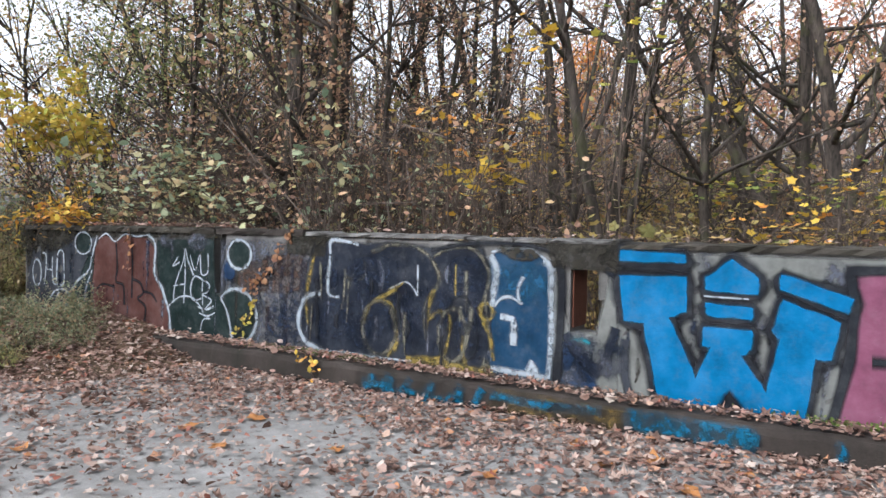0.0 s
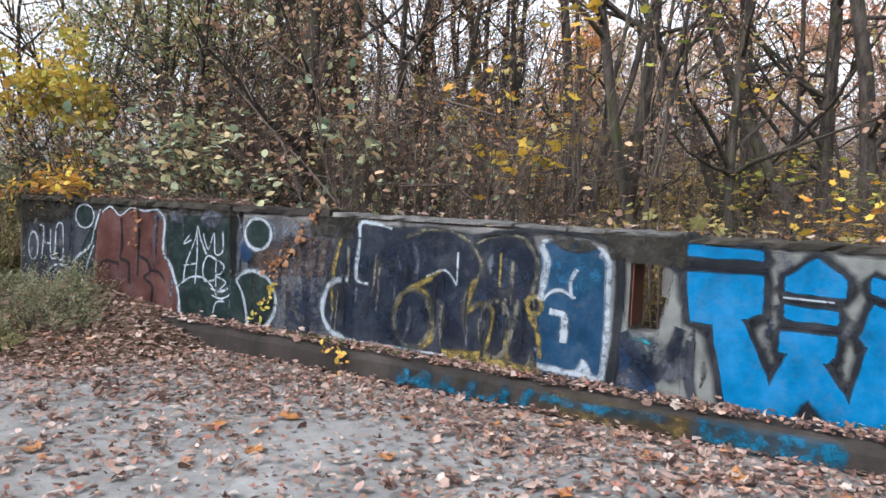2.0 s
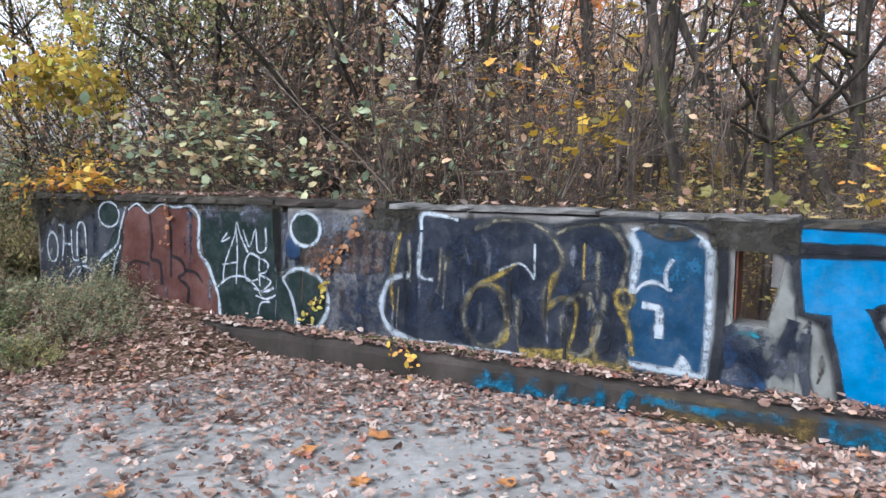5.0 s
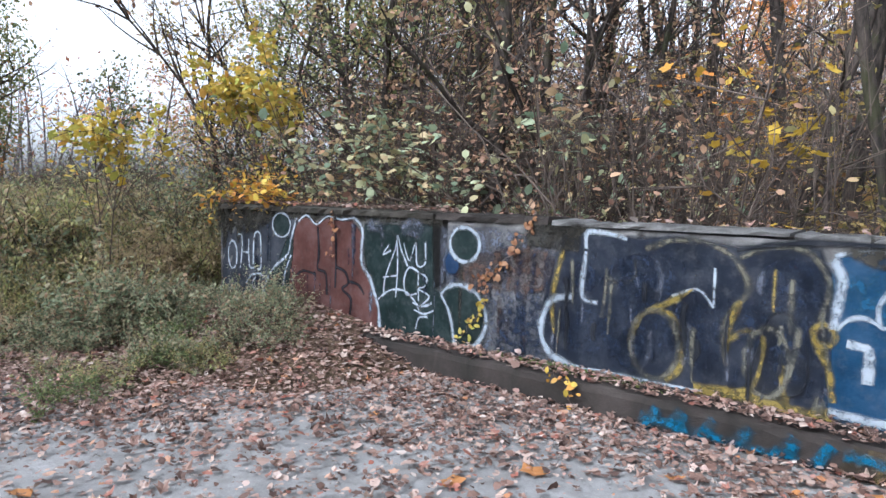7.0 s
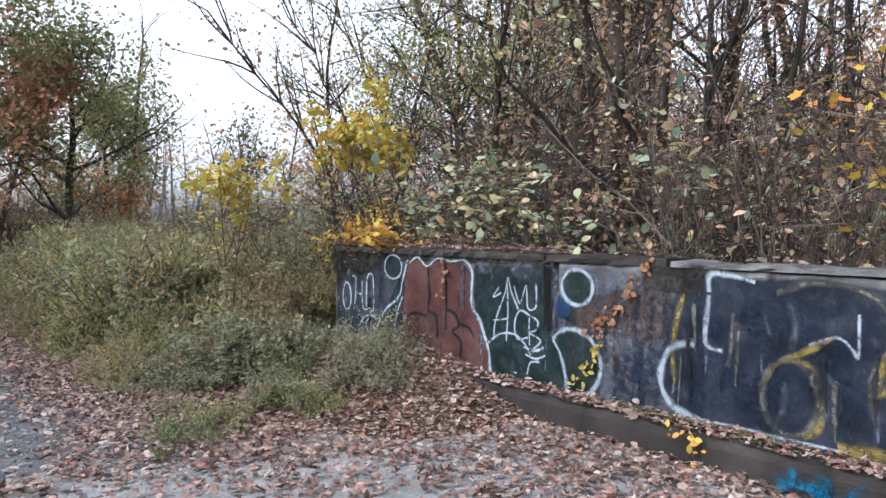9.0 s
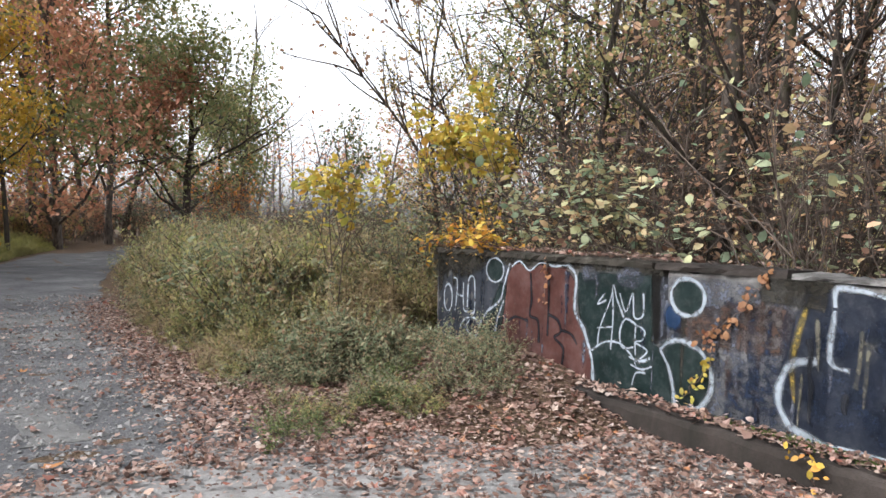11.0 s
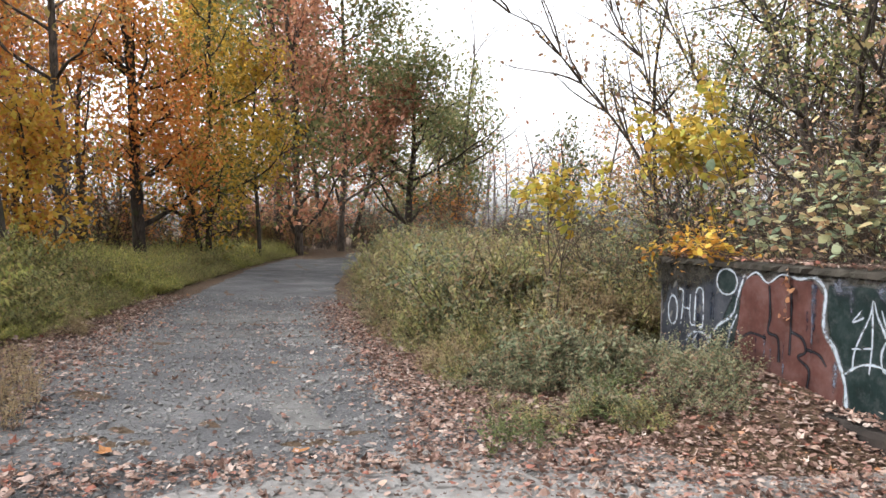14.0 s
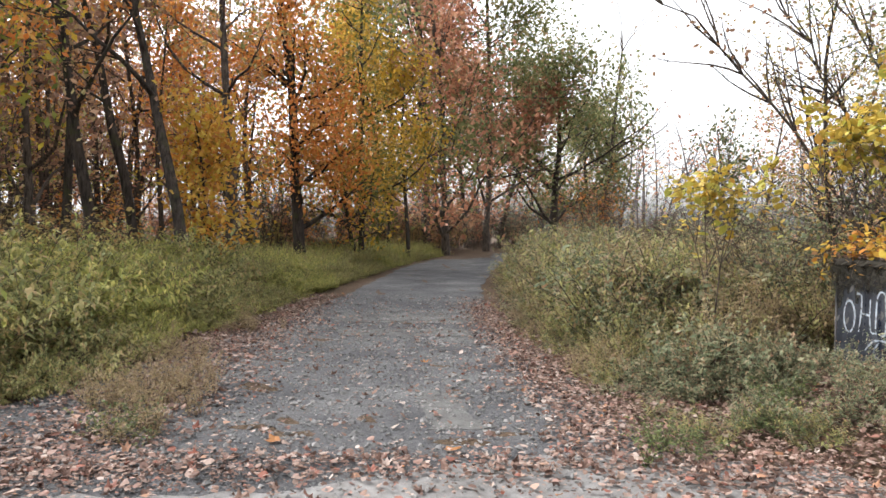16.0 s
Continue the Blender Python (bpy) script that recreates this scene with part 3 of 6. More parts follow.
leafy = []
for i, (h, lf, n) in enumerate([(7.5, YELLOW_DULL, 3600), (8.5, BROWN, 3800), (6.5, PALE_GREEN, 2200), (8, OLIVE_TREE, 4200)]):
    out, tips = tree_data(130 + i, h, 0.055, first=0.12, limbs=22, limb_len=0.26, bend=0.06, twigs=2, sub=4, forks=2)
    leafy.append((tri_mesh("trunk", out[0], out[1], BARK_DARK, True), tri_mesh("crown", *leaves_on(tips, 230 + i, n, 0.045 if i == 1 else 0.058, 0.17, OVAL), lf)))
for i, x, y, s in [(3, 0.6, 2.4, 0.9), (1, 1.5, 3.2, 1.0), (0, -0.6, 3.4, 0.85), (1, 1.7, 4.9, 1.1), (1, 0.2, 4.8, 1.0), (0, -1.6, 5.4, 0.9), (3, -0.4, 6.4, 1.05),
                   (1, -2.6, 7.5, 0.9), (1, -1.2, 2.8, 0.95), (3, -0.2, 2.2, 0.9), (1, 0.9, 2.0, 0.8), (0, -2.8, 4.2, 1.0), (1, -1.4, 4.4, 1.0), (3, -2.3, 1.9, 0.75), (0, -3.7, 2.3, 0.8), (3, -5.2, 3.6, 0.8), (1, -7.0, 5.5, 0.8), (1, 3.0, 10.5, 1.3), (1, 1.5, 8.5, 1.2), (1, 2.6, 7.6, 1.1)]:
    ob = new("young_tree")
    ob.matrix_world = pose(x, y, float(ground_z(x, y)), rw.gauss(0, 4), rw.gauss(0, 4), rw.uniform(0, 360)) @ Matrix.Scale(s, 4)
    part("trunk", leafy[i][0], ob)
    part("crown", leafy[i][1], ob)
    tagged(ob, ("young tree with fine yellowed leaves", "young tree with withered brown leaves", "young tree with pale green leaves", "young tree with dull olive leaves")[i], "tree", "young trees behind the wall's end")


# ---------------- undergrowth ----------------
def shrub_data(seed, height, stems, leaf_n, size, shape, spread=0.07, splay=0.45, flat=0.7, top=0.2, bark=TWIG):
    r = random.Random(seed)
    out, tips = ([], []), []
    for _ in range(stems):
        a = r.uniform(0, 2 * math.pi)
        d = Vector((math.cos(a) * splay * r.random(), math.sin(a) * splay * r.random(), 1))
        L = height * r.uniform(0.55, 1.1)
        p = wander(r, (r.gauss(0, 0.12), r.gauss(0, 0.12), -0.1), d, L, 7, 0.14, 0.0)
        tube(out, [p[0], p[2], p[3], p[5], p[7]], [0.011 * (1 - 0.7 * k / 4) for k in range(5)], 3)
        for _ in range(6):
            j = r.randint(2, 6)
            tp = wander(r, p[j], (p[j + 1] - p[j]).normalized() + Vector((r.gauss(0, 0.7), r.gauss(0, 0.7), r.gauss(0.1, 0.5))), L * r.uniform(0.15, 0.4), 4, 0.2)
            tube(out, [tp[0], tp[2], tp[4]], [0.006, 0.004, 0.002], 3)
            tips += tp[2:]
            for _ in range(2):
                k = 2
                t2 = wander(r, tp[k], (tp[k + 1] - tp[k]).normalized() + Vector((r.gauss(0, 0.9), r.gauss(0, 0.9), r.gauss(0, 0.6))), L * r.uniform(0.08, 0.2), 2, 0.2)
                tube(out, [t2[0], t2[2]], [0.004, 0.002], 3)
                tips += t2[1:]
    tips = [t for t in tips if t.z > top * height * 0.5]
    V, F = leaves_on(tips, seed, leaf_n, size, spread, shape, flat)
    return tri_mesh("stem", out[0], out[1], bark, True), (V, F)


def shrub_protos(seed, n, leafmat, **kw):
    res = []
    for i in range(n):
        st, (V, F) = shrub_data(seed + i, **kw)
        res.append((st, tri_mesh("foliage", V, F, leafmat)))
    return res


FAR_SHRUBS = []


def far_shrub(proto, x, y, turn, scale):
    FAR_SHRUBS.append((proto, pose(x, y, float(ground_z(x, y)), 0, 0, turn) @ Matrix.Scale(scale, 4)))


def join_far_shrubs():
    """The understorey far off, joined by material."""
    heaps = {}
    for proto, m in FAR_SHRUBS:
        for me in proto:
            heaps.setdefault(me.materials[0], {}).setdefault(me, []).append(np.array(m))
    for material, meshes in heaps.items():
        chunks = []
        for me, ms in meshes.items():
            v, f = np.empty(len(me.vertices) * 3), np.empty(len(me.loops), int)
            me.vertices.foreach_get("co", v)
            me.loops.foreach_get("vertex_index", f)
            chunks.append(scatter(v.reshape(-1, 3), f.reshape(-1, 3), np.array(ms)))
        kind = "twigs" if material in (TWIG, HAZED_FAR_BARK) else "leaves"
        tagged(new("understorey_" + kind, tri_mesh("understorey_" + kind, *join(chunks), material)), "mass of " + material.name.replace("_", " ") + " in the far understorey", "understorey", kind="stuff")


def place_shrub(proto, x, y, turn, scale, label, group, z=None):
    ob = new("shrub")
    ob.matrix_world = pose(x, y, float(ground_z(x, y)) if z is None else z, 0, 0, turn) @ Matrix.Scale(scale, 4)
    part("stem", proto[0], ob)
    part("foliage", proto[1], ob)
    return tagged(ob, label, "shrub", group)


pale = shrub_protos(300, 4, PALE_GREEN, height=2.4, stems=7, leaf_n=230, size=0.085, shape=OVAL, flat=0.9)
brush = shrub_protos(320, 4, BROWN, height=2.8, stems=11, leaf_n=300, size=0.05, shape=OVAL)
bare_brush = shrub_protos(330, 3, BROWN, height=3.0, stems=13, leaf_n=170, size=0.06, shape=OVAL)
under = shrub_protos(340, 4, YELLOW_DULL, height=1.7, stems=7, leaf_n=300, size=0.075, shape=OVAL)
# far brush: its leaf and twig colours carry the haze
hazy = shrub_protos(350, 4, HAZY_BROWN, height=3.4, stems=11, leaf_n=420, size=0.11, shape=DIAMOND, spread=0.12, bark=HAZED_FAR_BARK)
for _ in range(44):
    x, y = rw.uniform(0.0, 4.6), rw.uniform(1.0, 3.8)
    k = rw.random()
    if k < 0.5:
        place_shrub(rw.choice(pale), x, y, rw.uniform(0, 360), rw.uniform(0.7, 1.25), "leafy thicket shrub with pale green rounded leaves", "thicket behind the wall")
    else:
        place_shrub(rw.choice(brush), x, y, rw.uniform(0, 360), rw.uniform(0.8, 1.5), "twiggy thicket shrub with dry brown leaves", "thicket behind the wall")
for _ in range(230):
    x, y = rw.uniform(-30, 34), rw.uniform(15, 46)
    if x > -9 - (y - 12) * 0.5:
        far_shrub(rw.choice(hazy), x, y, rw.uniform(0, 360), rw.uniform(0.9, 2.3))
for _ in range(95):
    x, y = rw.uniform(-8, 20), rw.uniform(4, 22)
    if x < -2 - (y - 2) * 0.3 and y < 12:
        continue
    near = x > 3.5 and y < 9.5
    place_shrub(rw.choice(under + bare_brush[:2] if near else under + brush[:2]), x, y, rw.uniform(0, 360), rw.uniform(0.6, 1.1) if near else rw.uniform(0.9, 1.5) * (1 + 0.9 * min(max((y - 8) / 10, 0), 1)),
                "low woodland undergrowth shrub with yellowing leaves", "woodland undergrowth")
for _ in range(46):
    place_shrub(rw.choice(under), rw.uniform(3.8, 11.5), rw.uniform(3.2, 9), rw.uniform(0, 360), rw.uniform(0.75, 1.35), "low woodland undergrowth shrub with yellowing leaves", "woodland undergrowth")
thick = shrub_protos(360, 3, WEED_GREY, height=2.2, stems=11, leaf_n=620, size=0.07, shape=DIAMOND)
for _ in range(62):
    x, y = rw.uniform(-20, -0.7), rw.uniform(0.2, 8)
    if y < 0.2 - (x + 0.7) * 0.05 or x > -1.2 and y > 2.5:
        continue
    place_shrub(rw.choice(thick + brush[:2]), x, y, rw.uniform(0, 360), rw.uniform(0.65, 1.05), "grey twiggy shrub in the thicket beside the lane", "thicket beside the lane")
rusty = shrub_protos(370, 2, ORANGE, height=2.4, stems=9, leaf_n=520, size=0.1, shape=DIAMOND) + shrub_protos(375, 2, RUSSET, height=2.6, stems=9, leaf_n=560, size=0.1, shape=DIAMOND)
for _ in range(55):
    x, y = rw.uniform(-44, -8), rw.uniform(-26, -6)
    if y > float(road_edge(ROAD_L, x)) - 3.5 + min(0, (x + 10) * 0.03):
        continue
    far_shrub(rw.choice(rusty + under + brush[:1]), x, y, rw.uniform(0, 360), rw.uniform(1.0, 2.2))
for _ in range(34):
    x = rw.uniform(-37, -20)
    y = float(road_edge(ROAD_L, x)) - 2.6 - 3.8 * rw.random()
    far_shrub(rw.choice(rusty + thick + under), x, y, rw.uniform(0, 360), rw.uniform(0.5, 0.9) if y > float(road_edge(ROAD_L, x)) - 1.6 else rw.uniform(1.0, 1.6))
for _ in range(28):
    far_shrub(rw.choice(rusty + under), rw.uniform(-38, -31), rw.uniform(-6.5, -1.2), rw.uniform(0, 360), rw.uniform(0.9, 1.5))
for _ in range(46):
    far_shrub(rw.choice(rusty[2:] + thick + thick), rw.uniform(-47, -38.5), rw.uniform(-7, 4.5), rw.uniform(0, 360), rw.uniform(0.8, 1.7))
for _ in range(26):
    far_shrub(rw.choice(rusty + thick), rw.uniform(-50, -41.5), rw.uniform(-7, 12), rw.uniform(0, 360), rw.uniform(1.5, 2.5))
for _ in range(30):
    x, y = rw.uniform(-14, 0.5), rw.uniform(-15, -9.5)
    place_shrub(rw.choice(under), x, y, rw.uniform(0, 360), rw.uniform(0.8, 1.3), "yellow-green leafy shrub at the edge of the woods", "shrubs along the verge")

join_far_shrubs()


# ---------------- weeds on both sides of the lane ----------------
def weed_clump(seed, stems, leaf_n, size, shape=NARROW):
    """One unit tall: arching stems with many small leaves along their upper two thirds."""
    r = random.Random(seed)
    rng = np.random.default_rng(seed)
    out, pts = ([], []), []
    for _ in range(stems):
        a = r.uniform(0, 2 * math.pi)
        s = r.random() * 0.75
        p = wander(r, (r.gauss(0, 0.09), r.gauss(0, 0.09), 0), (math.cos(a) * s, math.sin(a) * s, 1), r.uniform(0.5, 1.12), 6, 0.09, -0.05)
        tube(out, p[::2], [0.006, 0.005, 0.003, 0.001], 3)
        for _ in range(leaf_n):
            u = r.uniform(0.18, 1) * 6
            i = min(int(u), 5)
            pts.append(p[i].lerp(p[i + 1], u - i))
    P = np.array([tuple(t) for t in pts]) + rng.normal(0, 0.028, (len(pts), 3))
    L = scatter(shape[0], shape[1], rot_mats(rng, P, size, 0.8))
    return out, L


def frond_clump(seed, stems, pairs, size, droop=0.16):
    """One unit tall: stems that arch over at the tip, with leaves set in rows that point outwards and a little up."""
    r = random.Random(seed)
    out, V, F = ([], []), [], []
    for _ in range(stems):
        a = r.uniform(0, 2 * math.pi)
        s = 0.15 + 0.7 * r.random()
        p = wander(r, (r.gauss(0, 0.1), r.gauss(0, 0.1), 0), (math.cos(a) * s, math.sin(a) * s, 1), r.uniform(0.55, 1.15), 7, 0.06, -droop * 0.6)
        tube(out, [p[0], p[2], p[5], p[7]], [0.006, 0.005, 0.003, 0.001], 3)
        for k in range(pairs):
            u = (0.25 + 0.75 * (k + r.random()) / pairs) * 6.99
            i = int(u)
            c = p[i].lerp(p[i + 1], u - i)
            d = (p[i + 1] - p[i]).normalized()
            t = r.uniform(0, 2 * math.pi)
            side = d.cross(Vector((math.cos(t), math.sin(t), 0.3))).normalized()
            go = (side + d * 0.55 + Vector((0, 0, r.uniform(-0.25, 0.25)))).normalized()
            L = size * r.uniform(0.6, 1.25) * (1.15 - 0.5 * u / 7)
            w = go.cross(Vector((0, 0, 1)) + side * r.uniform(-0.5, 0.5)).normalized() * (0.13 * L)
            b = len(V)
            V += [tuple(c), tuple(c + go * L * 0.5 + w + Vector((0, 0, 0.04 * L))), tuple(c + go * L - Vector((0, 0, 0.14 * L))), tuple(c + go * L * 0.5 - w + Vector((0, 0, 0.04 * L)))]
            F += [(b, b + 1, b + 3), (b + 1, b + 2, b + 3)]
    return out, (np.array(V), np.array(F))


def weeds(name, label, clumps, places, leafmat, stemmat, seed):
    """Many clumps joined: places are rows of x, y, height, width."""
    rng = np.random.default_rng(seed)
    stems, leaves = [], []
    P = np.array(places)
    pick = rng.integers(0, len(clumps), len(P))
    for k, (st, lf) in enumerate(clumps):
        rows = P[pick == k]
        if not len(rows):
            continue
        a = rng.uniform(0, 2 * np.pi, len(rows))
        M = np.zeros((len(rows), 4, 4))
        M[:, 0, 0], M[:, 0, 1], M[:, 1, 0], M[:, 1, 1] = np.cos(a) * rows[:, 3], -np.sin(a) * rows[:, 3], np.sin(a) * rows[:, 3], np.cos(a) * rows[:, 3]
        M[:, 2, 2], M[:, 3, 3] = rows[:, 2], 1
        M[:, 0, 3], M[:, 1, 3], M[:, 2, 3] = rows[:, 0], rows[:, 1], ground_z(rows[:, 0], rows[:, 1]) - 0.03
        stems.append(scatter(np.array(st[0]), np.array(st[1]), M))
        leaves.append(scatter(lf[0], lf[1], M))
    ob = new(name, tri_mesh(name, *join(leaves), leafmat))
    tagged(ob, label, "weeds", kind="stuff")
    sub = part("stem_mass", tri_mesh("stem_mass", *join(stems), stemmat), ob)
    tagged(sub, kind="stuff")
    return ob


def patchy(x, y, scale, seed):
    """A slow random field from 0 to 1 over the plan."""
    return 0.5 + 0.5 * noise.noise(Vector((x * scale + seed * 7.3, y * scale - seed * 3.1, seed)))


rp = random.Random(31)
bank_rows = {"olive": [], "grey": [], "straw": []}
for _ in range(9000):
    x = 2.4 - 34 * rp.random() ** 1.7
    y = rp.uniform(-2.8, 6 if x < -4 else 1.5)
    front = float(road_edge(ROAD_R, x)) + 0.35
    if x > 0.2:
        front = -2.55
    if y < front or (y > -0.25 and x > -0.35) or x > 2.3 or patchy(x, y, 1.3, 1) < 0.36:
        continue
    h = float(np.interp(x, [-20, -4, 0, 2.2], [1.25, 1.1, 0.8, 0.42])) * (0.35 + 1.15 * patchy(x, y, 0.9, 2)) * rp.uniform(0.7, 1.2)
    h *= min(1.0, 0.3 + 0.7 * (y - front)) * (rp.uniform(0.35, 1.0) if x > -0.6 else 1.0)
    if x > -0.3 and y > -1.0:
        h *= 0.6
    if x > 0.9 and rp.random() < 0.62:
        continue
    k = patchy(x, y, 0.8, 3) + rp.gauss(0, 0.1) + (0.1 if x > 0 else -0.1)
    bank_rows["straw" if k < 0.31 else "olive" if k < 0.53 else "grey"].append((x, y, h, h * rp.uniform(0.8, 1.4) + 0.1))
fine = [weed_clump(400 + i, 8, 34, 0.085) for i in range(3)]
frond = [frond_clump(420 + i, 11, 34, 0.15) for i in range(5)]
bushy = [frond_clump(430 + i, 10, 30, 0.12, 0.08) for i in range(5)]
broad = [weed_clump(410 + i, 7, 30, 0.066, DIAMOND) for i in range(3)]
weeds("weeds_bank", "dense olive-green weeds on the bank beside the lane", bushy, bank_rows["olive"][:900], OLIVE, TWIG, 1)
weeds("weeds_grey", "grey-green leafy weeds in front of the wall's end", broad + bushy[:2], bank_rows["grey"][:600], WEED_GREY, TWIG, 2)
weeds("weeds_dry", "dry brown and straw-coloured weeds on the bank", fine[:1] + bushy[:2], bank_rows["straw"][:460], STRAW, TWIG, 5)

left_rows, left_fresh = [], []
for _ in range(8000):
    x = 1.8 - 34 * rp.random() ** 1.2
    front = float(np.interp(x, [-34, -28, -19, -8, -2.4, 0.3, 1.5, 2.0], [-1.2, -3.4, -5.0, -6.5, -7.2, -7.1, -8.0, -9]))
    y = front - 7 * rp.random() ** 1.3
    if patchy(x, y, 1.2, 4) < 0.31:
        continue
    hgt = min(0.35 + (front - y) * 0.45, 1.1 if x > -9 else 0.75) * (0.4 + 1.1 * patchy(x, y, 0.8, 5)) * rp.uniform(0.75, 1.15)
    (left_fresh if patchy(x, y, 0.5, 6) + rp.gauss(0, 0.06) < 0.47 else left_rows).append((x, y, hgt, hgt * rp.uniform(0.9, 1.5)))
weeds("weeds_left", "tall olive weeds along the lane's far verge", frond, left_rows[:1400], OLIVE, TWIG, 3)
weeds("weeds_fresh", "fresh green feathery weeds along the verge", frond, left_fresh[:1500], FRESH, TWIG, 4)

# ---------------- trees beyond the lane ----------------
make_tree("leaning_tree", "leaning dark woodland tree with thin rusty leaves", 501, BARK_DARK, RUSSET_DULL, 2600, 0.15, 0.35, (-10.65, -12.73, float(ground_z(-10.65, -12.73))), DIAMOND, group="trees beyond the lane", height=12, radius=0.12, lean=(0.1, 0.25), limbs=9)
make_tree("vine_tree", "dark tree trunk wrapped in vines", 502, BARK_DARK, BROWN, 3000, 0.15, 0.35, (-9.57, -11.35, float(ground_z(-9.57, -11.35))), DIAMOND, group="trees beyond the lane", height=11, radius=0.15, lean=(0, -0.05), limbs=12, first=0.3)
make_tree("leaning_tree", "dark trunk leaning over weeds with orange leaves", 503, BARK_DARK, RUSSET_DULL, 2800, 0.15, 0.35, (-11.56, -11.14, float(ground_z(-11.56, -11.14))), DIAMOND, group="trees beyond the lane", height=12, radius=0.14, lean=(0, -0.12), limbs=10)
make_tree("leaning_tree", "thick dark trunk leaning towards the lane", 504, BARK_DARK, ORANGE, 2600, 0.15, 0.35, (-8.42, -8.88, float(ground_z(-8.42, -8.88))), DIAMOND, group="trees beyond the lane", height=12, radius=0.14, lean=(0, -0.2), limbs=10)
make_tree("woodland_tree", "slim grey trunk with yellow-brown leaves", 505, BARK, YELLOW_DULL, 1800, 0.15, 0.35, (-13.46, -9.34, float(ground_z(-13.46, -9.34))), DIAMOND, group="trees beyond the lane", height=12, radius=0.16, limbs=10)
make_tree("orange_maple_tree", "tall maple with bright orange autumn leaves", 506, BARK_DARK, ORANGE, 14000, 0.15, 0.45, (-16.5, -7.75, float(ground_z(-16.5, -7.75))), DIAMOND, group="trees beyond the lane", height=14, radius=0.2, limbs=28, first=0.1, limb_len=0.17, sub=5)
make_tree("yellow_green_tree", "slender tree with yellow and green leaves", 507, BARK_DARK, OLIVE_GOLD, 10000, 0.17, 0.4, (-20, -6.05, float(ground_z(-20, -6.05))), DIAMOND, group="trees beyond the lane", height=12.5, radius=0.12, limbs=30, first=0.1, limb_len=0.27, forks=2)
make_tree("yellow_tree", "small tree with golden yellow leaves", 508, BARK_DARK, ORANGE_GOLD, 4000, 0.2, 0.45, (-25.17, -4.26, float(ground_z(-25.17, -4.26))), DIAMOND, group="trees beyond the lane", height=9.5, radius=0.1, limbs=16, first=0.28, limb_len=0.24)
make_tree("oak_tree", "tall oak with a long limb and dull green leaves", 509, BARK, CROWN_GREEN, 10000, 0.27, 0.65, (-33.13, -3.27, float(ground_z(-33.13, -3.27))), DIAMOND, group="trees beyond the lane", height=24, radius=0.26, lean=(0, 0.08), limbs=24, first=0.06, limb_len=0.4)
make_tree("russet_tree", "tree with dusty red autumn leaves", 510, BARK, RUSSET, 11000, 0.25, 0.6, (-38.98, -0.53, float(ground_z(-38.98, -0.53))), DIAMOND, group="trees beyond the lane", height=17, radius=0.17, limbs=20, first=0.08, limb_len=0.28)
make_tree("green_tree", "broad dark green tree at the bend of the lane", 511, BARK_DARK, CROWN_GREEN, 9000, 0.27, 0.5, (-42.61, 5.79, float(ground_z(-42.61, 5.79))), DIAMOND, group="trees beyond the lane", height=13, radius=0.3, limbs=24, first=0.08, limb_len=0.62)
make_tree("bare_tree", "bare spreading tree with fine twigs", 512, BARK, BROWN, 120, 0.2, 0.3, (-46.37, 9.83, float(ground_z(-46.37, 9.83))), DIAMOND, group="trees beyond the lane", height=16.5, radius=0.25, limbs=16, limb_len=0.4, lean=(0, 0.1))
make_tree("russet_tree", "tree with dusty red leaves at the bend", 515, BARK, RUSSET, 9000, 0.25, 0.6, (-40.84, 1.75, float(ground_z(-40.84, 1.75))), DIAMOND, group="trees beyond the lane", height=11, radius=0.18, limbs=20, first=0.08, limb_len=0.3)
make_tree("oak_tree", "tall tree with dull olive leaves", 516, BARK, OLIVE_TREE, 6000, 0.24, 0.6, (-35.24, -5.05, float(ground_z(-35.24, -5.05))), DIAMOND, group="trees beyond the lane", height=22, radius=0.2, limbs=24, first=0.06, limb_len=0.3)
make_tree("green_tree", "dark green tree behind the bend of the lane", 517, BARK_DARK, CROWN_GREEN, 9000, 0.28, 0.7, (-48.4, 9.47, float(ground_z(-48.4, 9.47))), DIAMOND, group="trees beyond the lane", height=10, radius=0.25, limbs=24, first=0.05, limb_len=0.5)
make_tree("oak_tree", "tall tree with thin olive and russet leaves", 518, BARK, RUSSET, 8000, 0.27, 0.65, (-31.07, -2.26, float(ground_z(-31.07, -2.26))), DIAMOND, group="trees beyond the lane", height=21, radius=0.2, limbs=24, first=0.06, limb_len=0.3)
make_tree("oak_tree", "tall tree with dull green leaves over the lane", 519, BARK, CROWN_GREEN, 8000, 0.27, 0.65, (-36.91, 0.53, float(ground_z(-36.91, 0.53))), DIAMOND, group="trees beyond the lane", height=22, radius=0.2, limbs=24, first=0.06, limb_len=0.34)
make_tree("yellow_green_tree", "slender tree with golden leaves at the lane's edge", 520, BARK_DARK, ORANGE_GOLD, 8000, 0.17, 0.4, (-27, -5.2, float(ground_z(-27, -5.2))), DIAMOND, group="trees beyond the lane", height=11.5, radius=0.1, limbs=22, first=0.2, limb_len=0.24)
make_tree("orange_maple_tree", "young maple with orange and yellow leaves", 521, BARK_DARK, ORANGE_YELLOW, 2500, 0.15, 0.3, (-10.43, -9.07, float(ground_z(-10.43, -9.07))), DIAMOND, group="trees beyond the lane", height=4.2, radius=0.06, limbs=14, first=0.2, limb_len=0.3)
make_tree("small_tree", "small tree with dark green and brown leaves", 513, TWIG, DARK_GREEN, 900, 0.09, 0.16, (-7.74, 2.48, float(ground_z(-7.74, 2.48))), DIAMOND, group="trees beyond the lane", height=3.8, radius=0.04, limbs=12, limb_len=0.3)
